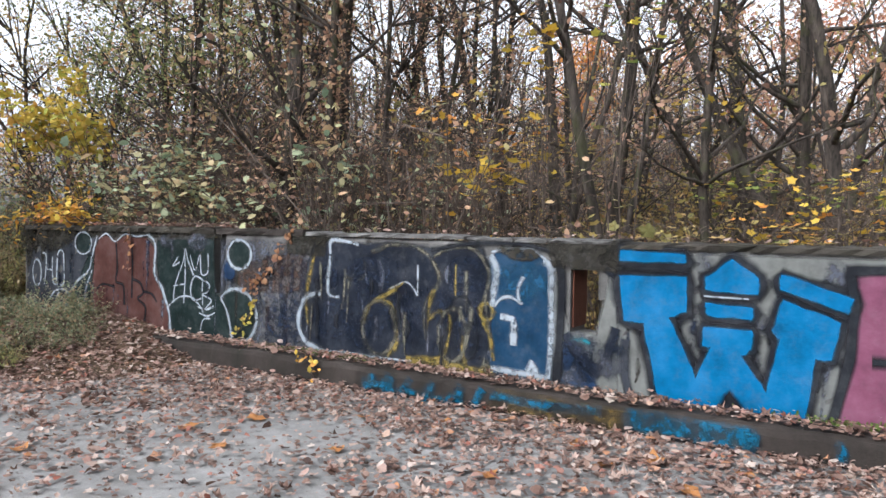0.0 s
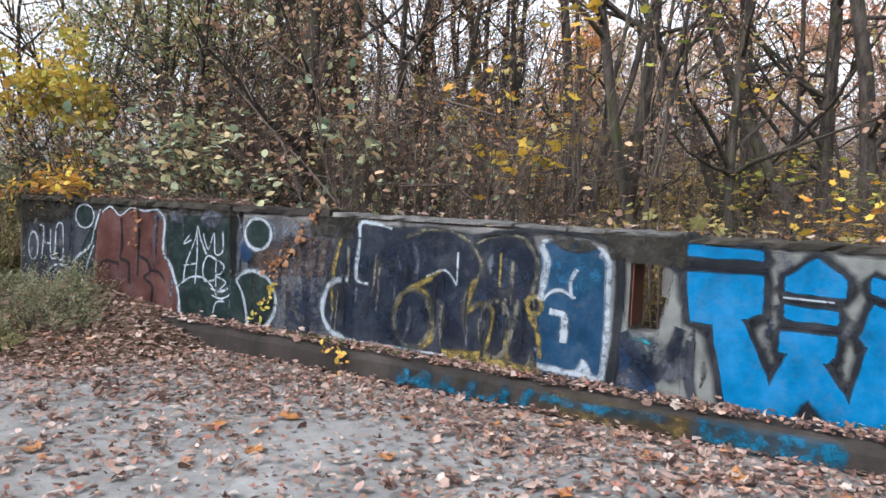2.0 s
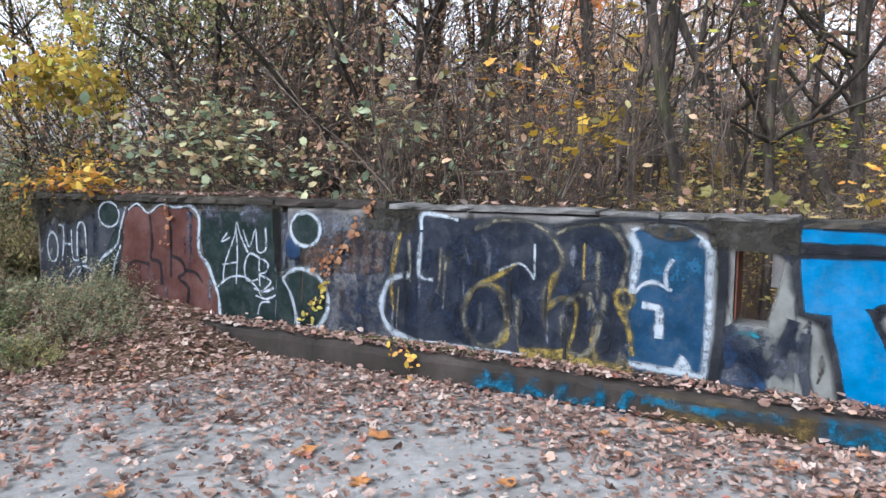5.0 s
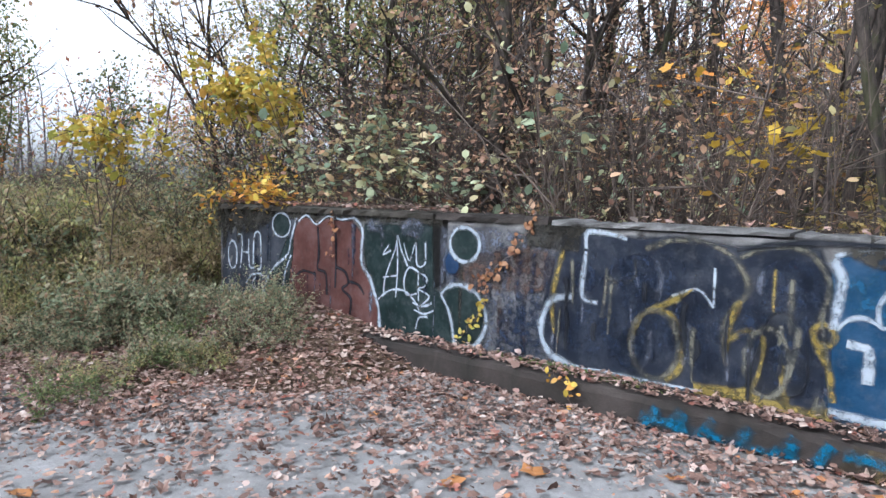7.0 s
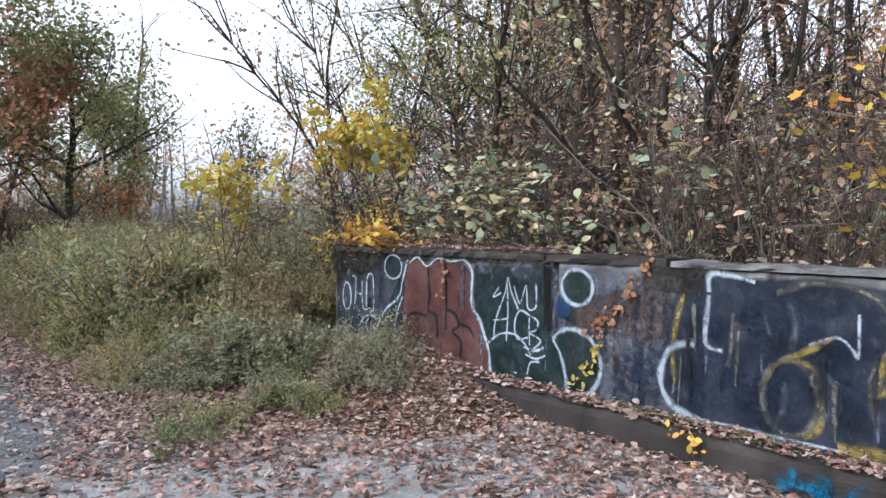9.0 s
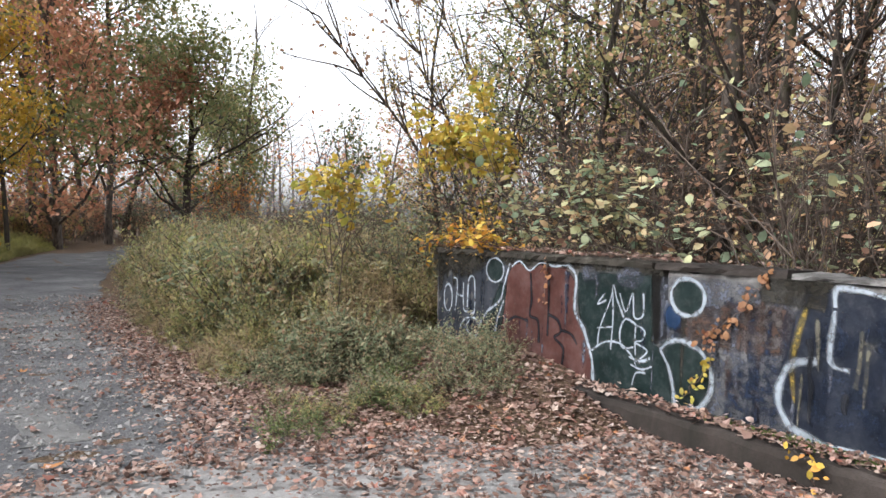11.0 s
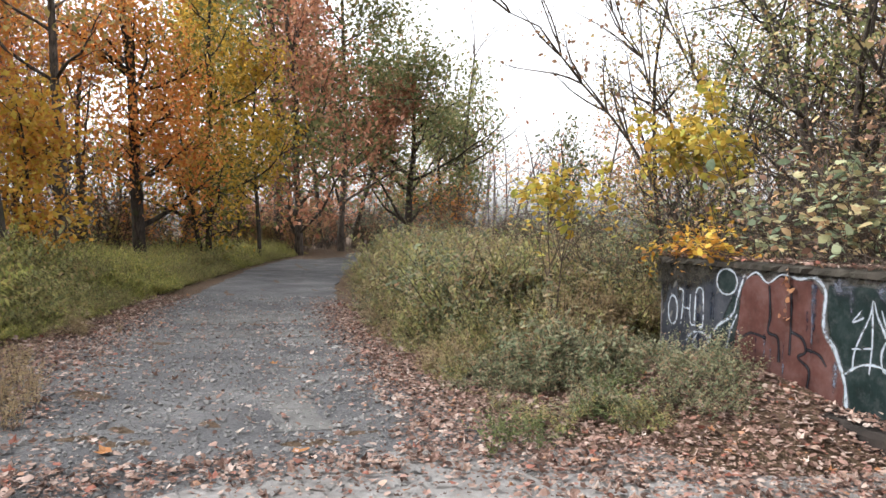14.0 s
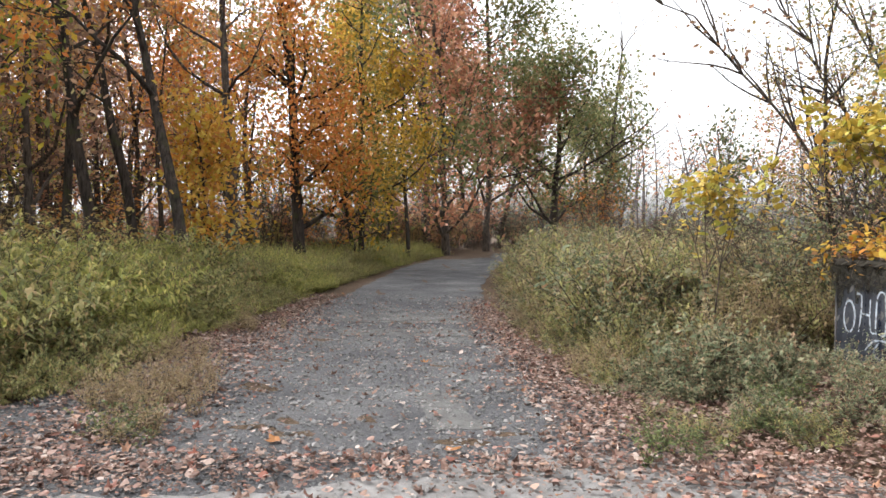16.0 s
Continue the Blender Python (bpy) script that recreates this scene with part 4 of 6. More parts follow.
make_tree("russet_tree", "young tree with rusty leaves", 514, TWIG, RUSSET, 700, 0.1, 0.2, (-12.57, 5.49, float(ground_z(-12.57, 5.49))), DIAMOND, group="trees beyond the lane", height=5, radius=0.06, limbs=12, limb_len=0.3)

rf = random.Random(41)
backs = []
for i, (lf, n) in enumerate([(BROWN, 1500), (RUSSET, 1800), (ORANGE, 1800), (YELLOW_GREEN, 1500)]):
    out, tips = tree_data(540 + i, 12, 0.13, first=0.15, limbs=12, limb_len=0.3, bend=0.05, sub=3, twigs=2)
    backs.append((tri_mesh("trunk", out[0], out[1], BARK, True), tri_mesh("crown", *leaves_on(tips, 560 + i, n, 0.2, 0.4), lf)))


def back_tree(i, x, y, s):
    ob = new("woodland_tree")
    ob.matrix_world = pose(x, y, float(ground_z(x, y)), rf.gauss(0, 4), rf.gauss(0, 4), rf.uniform(0, 360)) @ Matrix.Scale(s, 4)
    part("trunk", backs[i][0], ob)
    part("crown", backs[i][1], ob)
    tagged(ob, ("tall bare tree with brown leaves", "tree with russet leaves", "tree with orange leaves", "tree with yellowing leaves")[i], "tree", "woods beyond the lane")


for _ in range(150):
    x, y = rf.uniform(-34, -4), rf.uniform(-30, -8)
    if y > -9.5 - (x + 34) * 0.17:
        continue
    back_tree(rf.choice((0, 0, 1, 2, 2, 3)), x, y, rf.uniform(0.7, 1.1))

for _ in range(58):
    back_tree(rf.choice((0, 0, 1, 1, 2)), rf.uniform(-4, 34), rf.uniform(17, 40), rf.uniform(0.6, 0.95))

# far woods, one joined mass of bare trees, bark paled in place of haze
chunks, far_leaves = [], []
for k in range(6):
    out, tips = tree_data(580 + k, 12, 0.13, first=0.2, limbs=11, limb_len=0.33, bend=0.06, sub=2, twigs=1)
    tips = np.array([tuple(p) for p in tips])
    rows, spots = [], []
    for _ in range(32):
        a, d = rf.uniform(-0.5, 1.15), rf.uniform(50, 95)
        x, y = 6.9 - d * math.cos(a), -3 + d * math.sin(a)
        s = (0.15 * d + 1.0) / 12 * rf.uniform(0.7, 1.05)
        rows.append(np.array(pose(x, y, float(ground_z(x, y)), 0, 0, rf.uniform(0, 360)) @ Matrix.Scale(s, 4)))
    M = np.array(rows)
    chunks.append(scatter(np.array(out[0]), np.array(out[1]), M))
    P = np.einsum("nij,vj->nvi", M[:, :3, :3], tips) + M[:, None, :3, 3]
    far_leaves.append(P.reshape(-1, 3))
tagged(new("far_woods", tri_mesh("far_woods", *join(chunks), HAZED_FAR_BARK)), "distant bare woods on the horizon, bark greyed for haze", "woods", kind="stuff")
P = np.concatenate(far_leaves)
rng = np.random.default_rng(9)
P = P[rng.integers(0, len(P), 9000)] + rng.normal(0, 0.5, (9000, 3))
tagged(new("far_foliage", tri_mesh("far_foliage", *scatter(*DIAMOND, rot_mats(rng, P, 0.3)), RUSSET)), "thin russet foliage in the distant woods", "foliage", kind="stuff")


# ---------------- fallen leaves ----------------
def litter(name, label, n, seed, density, size, material=LITTER, shapes=DRY):
    rng = np.random.default_rng(seed)
    X, Y = rng.uniform(-9, 15, n * 14), rng.uniform(-9, -0.05, n * 14)
    keep = rng.random(len(X)) < density(X, Y)
    X, Y = X[keep][:n], Y[keep][:n]
    on_kerb = (X > 2.3) & (Y > -0.28)
    Z = np.where(on_kerb, np.maximum(0.2 - 0.03 * np.clip((X - 5) / 4, 0, 1), ground_z(X, Y)), np.maximum(ground_z(X, Y), np.where(X > 2.4, 0.008, 0.002)))
    Z = Z + 0.012 + rng.exponential(0.008, len(X))
    P = np.stack([X, Y, Z], 1)
    pick = rng.integers(0, len(shapes), len(X))
    chunks = [scatter(*shapes[k], rot_mats(rng, P[pick == k], size, 0.35, 0.4)) for k in range(len(shapes))]
    return tagged(new(name, tri_mesh(name, *join(chunks), material)), label, "leaves", kind="stuff")


def dense(X, Y):
    near_wall = np.exp(-((Y + 0.35) / 0.55) ** 2) * (X > 2)
    left_heap = np.exp(-((X - 2.4) / 1.25) ** 2) * smooth(-3.1, -2.0, Y)
    verge = np.exp(-((Y + 2.85) / 0.35) ** 2) * (X < 2.6) * smooth(-9, -5, X) + np.exp(-((Y + 6.6 + 0.0 * X) / 0.7) ** 2) * (X < 3) * 0.7
    clump = 0.5 + 0.5 * np.sin(X * 2.1 + 1.3 * np.sin(Y * 1.7)) * np.sin(Y * 2.7 + X)
    deck = (X > 2.3) * (0.14 + 0.46 * clump * smooth(-4.2, -1.0, Y))
    deck = deck + 0.4 * smooth(5.5, 7.5, X) * smooth(-2.2, -0.7, Y)
    lane = (X < 2.6) * 0.055 * smooth(-9, -3, X) + 0.5 * np.exp(-((X - 2.55) / 0.28) ** 2) * (Y < -2.5)
    bank = (X < 2.6) * (Y > -2.6) * 0.45 * (X > -3)
    return np.clip(near_wall * 0.9 + left_heap * 0.9 + verge * 0.95 + deck + lane + bank, 0, 1) * smooth(15, 10, X)


litter("leaf_litter", "dry brown and russet fallen leaves over the ground", 45000, 51, dense, 0.039)
litter("leaf_crumbs", "small crumbled bits of fallen leaf", 38000, 52, dense, 0.024, LITTER, [curled(0.8, 1.2)])

# ---------------- paint on the wall ----------------
def paint_mat(name, tone, wear=0.35, gloss=0.65, solid=False):
    """Old spray paint: uneven tone, worn spots that let the wall show, and soft sprayed edges."""
    m, nt, b = mat(name)
    big, fine = noise_at(nt, 3.5, 5, 0.65), noise_at(nt, 38, 4, 0.7)
    dark = tuple(c * 0.55 for c in tone)
    light = tuple(min(c * 1.25 + 0.015, 1) for c in tone)
    col = ramp(nt, big, [(0.3, dark), (0.5, tone), (0.72, light)])
    nt.links.new(col, b.inputs["Base Color"])
    b.inputs["Roughness"].default_value = gloss
    b.inputs["Specular IOR Level"].default_value = 0.06
    bump(nt, b, fine, 0.35, 0.006)
    if solid:
        worn = ramp(nt, noise_at(nt, 9, 7, 0.78), [(0.5, (0, 0, 0)), (0.72, (wear, wear, wear))])
        nt.links.new(mixc(nt, worn, col, tuple(0.5 * c + 0.06 for c in tone)), b.inputs["Base Color"])
        wear = 0.0
    at = nt.nodes.new("ShaderNodeAttribute")
    at.attribute_name = "cover"
    drift = noise_at(nt, 16, 5, 0.7)
    mul = nt.nodes.new("ShaderNodeMath")
    mul.operation = "MULTIPLY"
    nt.links.new(ramp(nt, drift, [(0.30 + wear * 0.2, (1 - wear,) * 3), (0.42 + wear * 0.2, (1, 1, 1))]), mul.inputs[0])
    nt.links.new(at.outputs["Fac"], mul.inputs[1])
    tr = nt.nodes.new("ShaderNodeBsdfTransparent")
    mx = nt.nodes.new("ShaderNodeMixShader")
    nt.links.new(mul.outputs[0], mx.inputs[0])
    nt.links.new(tr.outputs[0], mx.inputs[1])
    nt.links.new(b.outputs[0], mx.inputs[2])
    nt.links.new(mx.outputs[0], nt.nodes["Material Output"].inputs[0])
    return m


P_SKY = paint_mat("sky_blue_paint", (0.003, 0.088, 0.2), 0.45, solid=True)
P_NAVY = paint_mat("navy_blue_paint", (0.012, 0.026, 0.058), 0.3, solid=True)
P_INK = paint_mat("blue_black_paint", (0.0105, 0.013, 0.02), 0.5, solid=True)
P_BLACK = paint_mat("black_paint", (0.01, 0.011, 0.014), 0.35, solid=True)
P_WHITE = paint_mat("white_paint", (0.215, 0.24, 0.265), 0.5)
P_RED = paint_mat("red_brown_paint", (0.056, 0.024, 0.02), 0.35, solid=True)
P_GREEN = paint_mat("dark_green_paint", (0.008, 0.0145, 0.014), 0.5, solid=True)
P_YELLOW = paint_mat("ochre_yellow_paint", (0.15, 0.112, 0.032), 0.65)
P_FADED = paint_mat("faded_ochre_paint", (0.085, 0.08, 0.062), 0.75)
P_PINK = paint_mat("pink_paint", (0.125, 0.042, 0.072), 0.3, solid=True)
P_PALE = paint_mat("pale_plaster_paint", (0.115, 0.118, 0.111), 0.5, solid=True)
P_SLATE = paint_mat("slate_grey_paint", (0.025, 0.0275, 0.034), 0.55, solid=True)
P_SMOKE = paint_mat("thin_smoky_paint", (0.062, 0.067, 0.083), 0.8)
P_MOSS = paint_mat("dark_moss_stain", (0.022, 0.02, 0.016), 0.6)
P_RUST = paint_mat("brown_stain", (0.05, 0.033, 0.026), 0.75)

P_HAZE = paint_mat("dusty_blue_haze_paint", (0.012, 0.017, 0.03), 0.85)
LAYER = 0.0015
PAINTS = []


def painted(name, verts, tris, cover, material, parent=None):
    PAINTS.append(name)
    verts = np.array(verts)
    verts[:, 1] -= 0.00004 * len(PAINTS)
    me = tri_mesh(name, verts, tris, material)
    a = me.attributes.new("cover", "FLOAT", "POINT")
    a.data.foreach_set("value", np.array(cover, np.float32))
    return part(name, me, parent or wall)


def curve_pts(pts, closed=False, per=8, smoothed=True):
    p = np.array(pts, float)
    if not smoothed:
        q = np.concatenate([p, p[:1]]) if closed else p
        return np.concatenate([np.linspace(q[i], q[i + 1], per, endpoint=False) for i in range(len(q) - 1)] + ([] if closed else [q[-1:]]))
    n = len(p)
    get = (lambda i: p[i % n]) if closed else (lambda i: p[min(max(i, 0), n - 1)])
    out = []
    for i in range(n if closed else n - 1):
        a, b, c, d = get(i - 1), get(i), get(i + 1), get(i + 2)
        for u in np.arange(per) / per:
            out.append(0.5 * (2 * b + (c - a) * u + (2 * a - 5 * b + 4 * c - d) * u * u + (3 * b - a - 3 * c + d) * u ** 3))
    if not closed:
        out.append(p[-1])
    return np.array(out)


def stroke(pts, width, material, layer=3, closed=False, smoothed=True, y0=0.0, name="painted_line", parent=None, taper=False):
    """A sprayed line on the wall face: full in the middle, thinning over its outer fifth, a little unsteady."""
    rng = np.random.default_rng(int(1000 * (pts[0][0] + 7 * pts[0][1])) % 99991)
    p = curve_pts(pts, closed, 8, smoothed)
    n = len(p)
    t = (np.roll(p, -1, 0) - np.roll(p, 1, 0)) if closed else np.gradient(p, axis=0)
    t /= np.linalg.norm(t, axis=1, keepdims=True) + 1e-9
    nrm = np.stack([-t[:, 1], t[:, 0]], 1)
    w = width / 2 * (1 + 0.16 * np.convolve(rng.normal(0, 1, n + 4), np.ones(5) / 5, "valid")[:n] * 2)
    if taper:
        w = w * np.interp(np.linspace(0, 1, n), [0, 0.15, 0.7, 1], [0.5, 1, 0.9, 0.3])
    V, C = [], []
    rim = 0.35 if width > 0.05 else 0.6
    for k, c in ((-1 - rim, 0.0), (-1 + rim, 1.0), (1 - rim, 1.0), (1 + rim, 0.0)):
        q = p + nrm * (w * k)[:, None]
        V.append(np.stack([q[:, 0], y0 - LAYER * layer - np.linspace(0, 0.0009, n), q[:, 1]], 1))
        C += [c] * n
    F = []
    for b in range(3):
        for i in range(n if closed else n - 1):
            j = (i + 1) % n
            F += [(b * n + i, b * n + j, (b + 1) * n + j), (b * n + i, (b + 1) * n + j, (b + 1) * n + i)]
    return painted(name, np.concatenate(V), F, C, material, parent)


def ear_clip(p):
    """Triangles of a simple polygon that runs anticlockwise."""
    left, tris = list(range(len(p))), []

    def turn(a, b, c):
        return (b[0] - a[0]) * (c[1] - a[1]) - (b[1] - a[1]) * (c[0] - a[0])
    while len(left) > 3:
        for k in range(len(left)):
            i, j, l = left[k - 1], left[k], left[(k + 1) % len(left)]
            a, b, c = p[i], p[j], p[l]
            if turn(a, b, c) <= 0:
                continue
            if any(turn(a, b, p[m]) >= 0 and turn(b, c, p[m]) >= 0 and turn(c, a, p[m]) >= 0 for m in left if m not in (i, j, l)):
                continue
            tris.append((i, j, l))
            del left[k]
            break
        else:
            left.pop()
    tris.append(tuple(left))
    return tris


def fill(pts, material, layer=2, smoothed=False, y0=0.0, name="painted_field", parent=None, soft=0.03):
    """A painted field on the wall face with a soft rim."""
    p = curve_pts(pts, True, 5, smoothed)
    rng = np.random.default_rng(int(1000 * pts[0][0]) % 99991)
    p = p + rng.normal(0, 0.003, p.shape)
    n = len(p)
    t = np.roll(p, -1, 0) - np.roll(p, 1, 0)
    t /= np.linalg.norm(t, axis=1, keepdims=True) + 1e-9
    area = np.sum(p[:, 0] * np.roll(p[:, 1], -1) - np.roll(p[:, 0], -1) * p[:, 1])
    out = p + np.stack([t[:, 1], -t[:, 0]], 1) * soft * (1 if area > 0 else -1)
    y = y0 - LAYER * layer
    F = ear_clip(p if area > 0 else p[::-1])
    if area <= 0:
        F = [tuple(n - 1 - i for i in f) for f in F]
    V = np.concatenate([np.stack([p[:, 0], np.full(n, y), p[:, 1]], 1), np.stack([out[:, 0], np.full(n, y), out[:, 1]], 1)])
    for i in range(n):
        j = (i + 1) % n
        F += [(i, j, n + j), (i, n + j, n + i)]
    return painted(name, V, F, [1.0] * n + [0.0] * n, material, parent)


def outlined(pts, inside, line, width, layer=3):
    stroke(pts, width, line, layer, True, False)
    return fill(pts, inside, layer + 1, soft=0.014)


def ring(cx, cz, rx, rz, n=9, turn=0.0):
    return [(cx + rx * math.cos(turn + 2 * math.pi * i / n), cz + rz * math.sin(turn + 2 * math.pi * i / n)) for i in range(n)]


# thin washes of older paint along the wall
fill([(0.05, 0.15), (1.4, 0.15), (1.4, 1.1), (0.95, 1.15), (0.5, 1.0), (0.05, 1.05)], P_SLATE, 1)
fill([(3.3, 0.15), (4.4, 0.2), (4.45, 1.05), (3.9, 1.12), (3.3, 1.12)], P_SMOKE, 1)
fill([(6.6, 0.18), (7.35, 0.15), (7.25, 0.75), (7.05, 1.02), (6.95, 0.55), (6.74, 0.55), (6.64, 0.95)], P_PALE, 1)
fill([(7.1, 0.2), (16, 0.1), (16, 1.1), (7.15, 1.12), (7.1, 0.7)], P_PALE, 1)
fill([(8.6, 0.2), (15.5, 0.12), (15.5, 1.02), (8.6, 1.05)], P_SLATE, 2)
# dark moss streaks at the wall's end and along its top
for x, z, w in ((0.08, 0.75, 0.12), (0.22, 0.9, 0.07), (0.36, 0.82, 0.1), (0.52, 0.93, 0.06), (0.66, 0.88, 0.05), (3.15, 0.95, 0.06), (4.45, 0.98, 0.09), (5.0, 1.05, 0.05), (7.0, 1.03, 0.12)):
    stroke([(x, 1.2), (x + 0.01, (z + 1.2) / 2), (x - 0.01, z)], w, P_MOSS, 2, taper=True, name="moss_streak")
for x0, x1 in ((0.05, 3.3), (4.2, 4.7), (6.3, 7.2)):
    stroke([(x0, 1.17), ((x0 + x1) / 2, 1.16), (x1, 1.165)], 0.07, P_MOSS, 2, name="moss_streak")

fill([(0.02, 1.21), (0.02, 0.95), (0.3, 1.02), (0.55, 0.98), (0.9, 1.08), (0.95, 1.21)], P_MOSS, 5, True, soft=0.06, name="moss_stain")
# old drips and scuffs along the whole face
rd = random.Random(66)
for _ in range(70):
    x, z = rd.uniform(0.1, 8.6), rd.uniform(0.4, 1.15)
    stroke([(x, z), (x + rd.gauss(0, 0.008), z - 0.1), (x + rd.gauss(0, 0.01), max(z - rd.uniform(0.15, 0.6), 0.2))], rd.uniform(0.012, 0.05), rd.choice((P_MOSS, P_SMOKE, P_HAZE)), 2 if 4.4 < x < 8.6 else 6, taper=True, name="old_drip")
# pale letters at the wall's end
stroke(ring(0.25, 0.69, 0.085, 0.15), 0.026, P_WHITE, 4, True)
stroke([(0.36, 0.92), (0.43, 0.9), (0.43, 0.74), (0.4, 0.56)], 0.026, P_WHITE, 4)
stroke([(0.42, 0.74), (0.56, 0.73)], 0.024, P_WHITE, 4)
stroke([(0.56, 0.88), (0.57, 0.6), (0.66, 0.58)], 0.026, P_WHITE, 4)
stroke([(0.64, 0.62), (0.66, 0.9), (0.73, 0.96), (0.78, 0.88), (0.78, 0.6), (0.7, 0.57)], 0.026, P_WHITE, 4)
stroke([(0.5, 0.4), (0.62, 0.5), (0.78, 0.52), (0.9, 0.46)], 0.024, P_WHITE, 4)
stroke([(0.7, 0.5), (0.62, 0.4), (0.72, 0.34)], 0.022, P_WHITE, 4)
fill([(1.24, 0.92), (1.32, 0.9), (1.3, 0.3), (0.82, 0.3), (0.92, 0.5), (1.1, 0.68)], P_GREEN, 2)
fill(ring(1.14, 1.05, 0.14, 0.11), P_GREEN, 2, True)
stroke(ring(1.14, 1.05, 0.15, 0.12), 0.0240, P_WHITE, 4, True)
stroke([(1.39, 1.13), (1.3, 0.92), (1.24, 0.76), (1.01, 0.61), (0.87, 0.44), (0.8, 0.3)], 0.0272, P_WHITE, 4)
stroke([(1.3, 0.76), (1.2, 0.57), (1.15, 0.36)], 0.0224, P_WHITE, 4)
# red-brown bubble
fill([(1.36, 1.0), (1.45, 1.12), (1.57, 1.13), (1.7, 1.07), (1.84, 1.13), (2.0, 1.12), (2.2, 1.12), (2.33, 1.02), (2.33, 0.78), (2.45, 0.62), (2.55, 0.44), (2.57, 0.2), (1.7, 0.2), (1.22, 0.25), (1.33, 0.7)], P_RED, 3)
stroke([(2.24, 1.16), (2.35, 1.06), (2.34, 0.78), (2.45, 0.64), (2.51, 0.52), (2.57, 0.37), (2.58, 0.2)], 0.0360, P_WHITE, 5)
stroke([(1.42, 1.1), (1.55, 1.16), (1.7, 1.08), (1.86, 1.16), (2.05, 1.14), (2.24, 1.16)], 0.0200, P_WHITE, 4)
stroke([(1.72, 1.06), (1.74, 0.8), (1.72, 0.66), (1.84, 0.62), (1.86, 0.42)], 0.03, P_BLACK, 5)
stroke([(1.98, 1.08), (1.99, 0.85), (1.98, 0.5)], 0.026, P_BLACK, 5)
stroke([(1.38, 0.56), (1.5, 0.62), (1.7, 0.6)], 0.025, P_BLACK, 5)
stroke([(1.98, 0.7), (2.12, 0.66), (2.16, 0.56), (2.08, 0.5), (2.2, 0.42), (2.18, 0.25)], 0.026, P_BLACK, 5)
stroke([(2.16, 0.58), (2.3, 0.56), (2.38, 0.48)], 0.022, P_BLACK, 5)
# dark green field with white tag
fill([(2.38, 1.1), (3.18, 1.12), (3.2, 0.62), (3.36, 0.56), (3.45, 0.2), (2.6, 0.2), (2.56, 0.46), (2.43, 0.68), (2.38, 0.88)], P_GREEN, 3)
stroke([(2.63, 0.5), (2.65, 0.66), (2.77, 0.91), (2.8, 1.03), (2.84, 0.92), (2.92, 0.78)], 0.0192, P_WHITE, 5)
stroke([(2.79, 1.0), (2.8, 0.75), (2.78, 0.5)], 0.0176, P_WHITE, 5)
stroke([(2.62, 0.66), (2.8, 0.69)], 0.0160, P_WHITE, 5)
stroke([(2.7, 0.95), (2.62, 0.86), (2.72, 0.9)], 0.0176, P_WHITE, 5)
stroke([(2.87, 0.97), (2.94, 0.83), (3.01, 0.98), (3.03, 0.8), (3.12, 0.82), (3.12, 1.0)], 0.0176, P_WHITE, 5)
stroke([(3.05, 0.74), (2.94, 0.77), (2.88, 0.66), (2.91, 0.54), (3.03, 0.56)], 0.0208, P_WHITE, 5)
stroke([(3.05, 0.5), (3.05, 0.72), (3.14, 0.7), (3.12, 0.63), (3.05, 0.6), (3.17, 0.55), (3.07, 0.46)], 0.0176, P_WHITE, 5)
stroke([(2.98, 0.48), (3.1, 0.46), (3.2, 0.5)], 0.0240, P_WHITE, 5)
stroke([(3.0, 0.42), (3.12, 0.4), (3.22, 0.44)], 0.0192, P_WHITE, 5)
stroke([(2.56, 0.46), (2.7, 0.55), (2.87, 0.57), (3.0, 0.5), (3.06, 0.42)], 0.0208, P_WHITE, 5)
stroke([(3.02, 0.26), (3.06, 0.36), (3.16, 0.38)], 0.0160, P_WHITE, 5)
fill(ring(2.5, 1.1, 0.07, 0.05), P_SMOKE, 4, True)
fill(ring(2.97, 1.1, 0.12, 0.06), P_SMOKE, 4, True)
# streaked rust and haze on the bare stretch
rs = random.Random(67)
for _ in range(34):
    x, z = rs.uniform(3.4, 4.35), rs.uniform(0.45, 1.1)
    stroke([(x, z), (x + rs.gauss(0, 0.01), z - 0.1), (x + rs.gauss(0, 0.015), max(z - rs.uniform(0.15, 0.4), 0.22))], rs.uniform(0.02, 0.07), rs.choice((P_RUST, P_SMOKE, P_HAZE, P_RUST)), 1, taper=True, name="old_drip")
# small ring and ball
fill(ring(3.54, 1.0, 0.13, 0.12), P_GREEN, 3, True)
stroke(ring(3.54, 1.0, 0.15, 0.135), 0.0320, P_WHITE, 5, True)
fill([(3.31, 0.6), (3.47, 0.67), (3.65, 0.64), (3.75, 0.52), (3.75, 0.37), (3.66, 0.22), (3.45, 0.2), (3.4, 0.45)], P_GREEN, 3, True)
stroke([(3.3, 0.58), (3.38, 0.65), (3.5, 0.68), (3.65, 0.64), (3.75, 0.52), (3.76, 0.37), (3.68, 0.24), (3.54, 0.19)], 0.0336, P_WHITE, 5)
stroke([(3.3, 0.58), (3.38, 0.47), (3.43, 0.32), (3.45, 0.2)], 0.0304, P_WHITE, 5)
fill([(3.36, 0.78), (3.46, 0.78), (3.46, 0.92), (3.36, 0.9)], P_NAVY, 2, True)
fill([(3.5, 0.72), (4.3, 0.72), (4.3, 0.98), (3.7, 0.92)], P_RUST, 2, True)
fill([(3.9, 0.25), (4.25, 0.3), (4.3, 0.6), (4.0, 0.55)], P_HAZE, 2, True, soft=0.08)
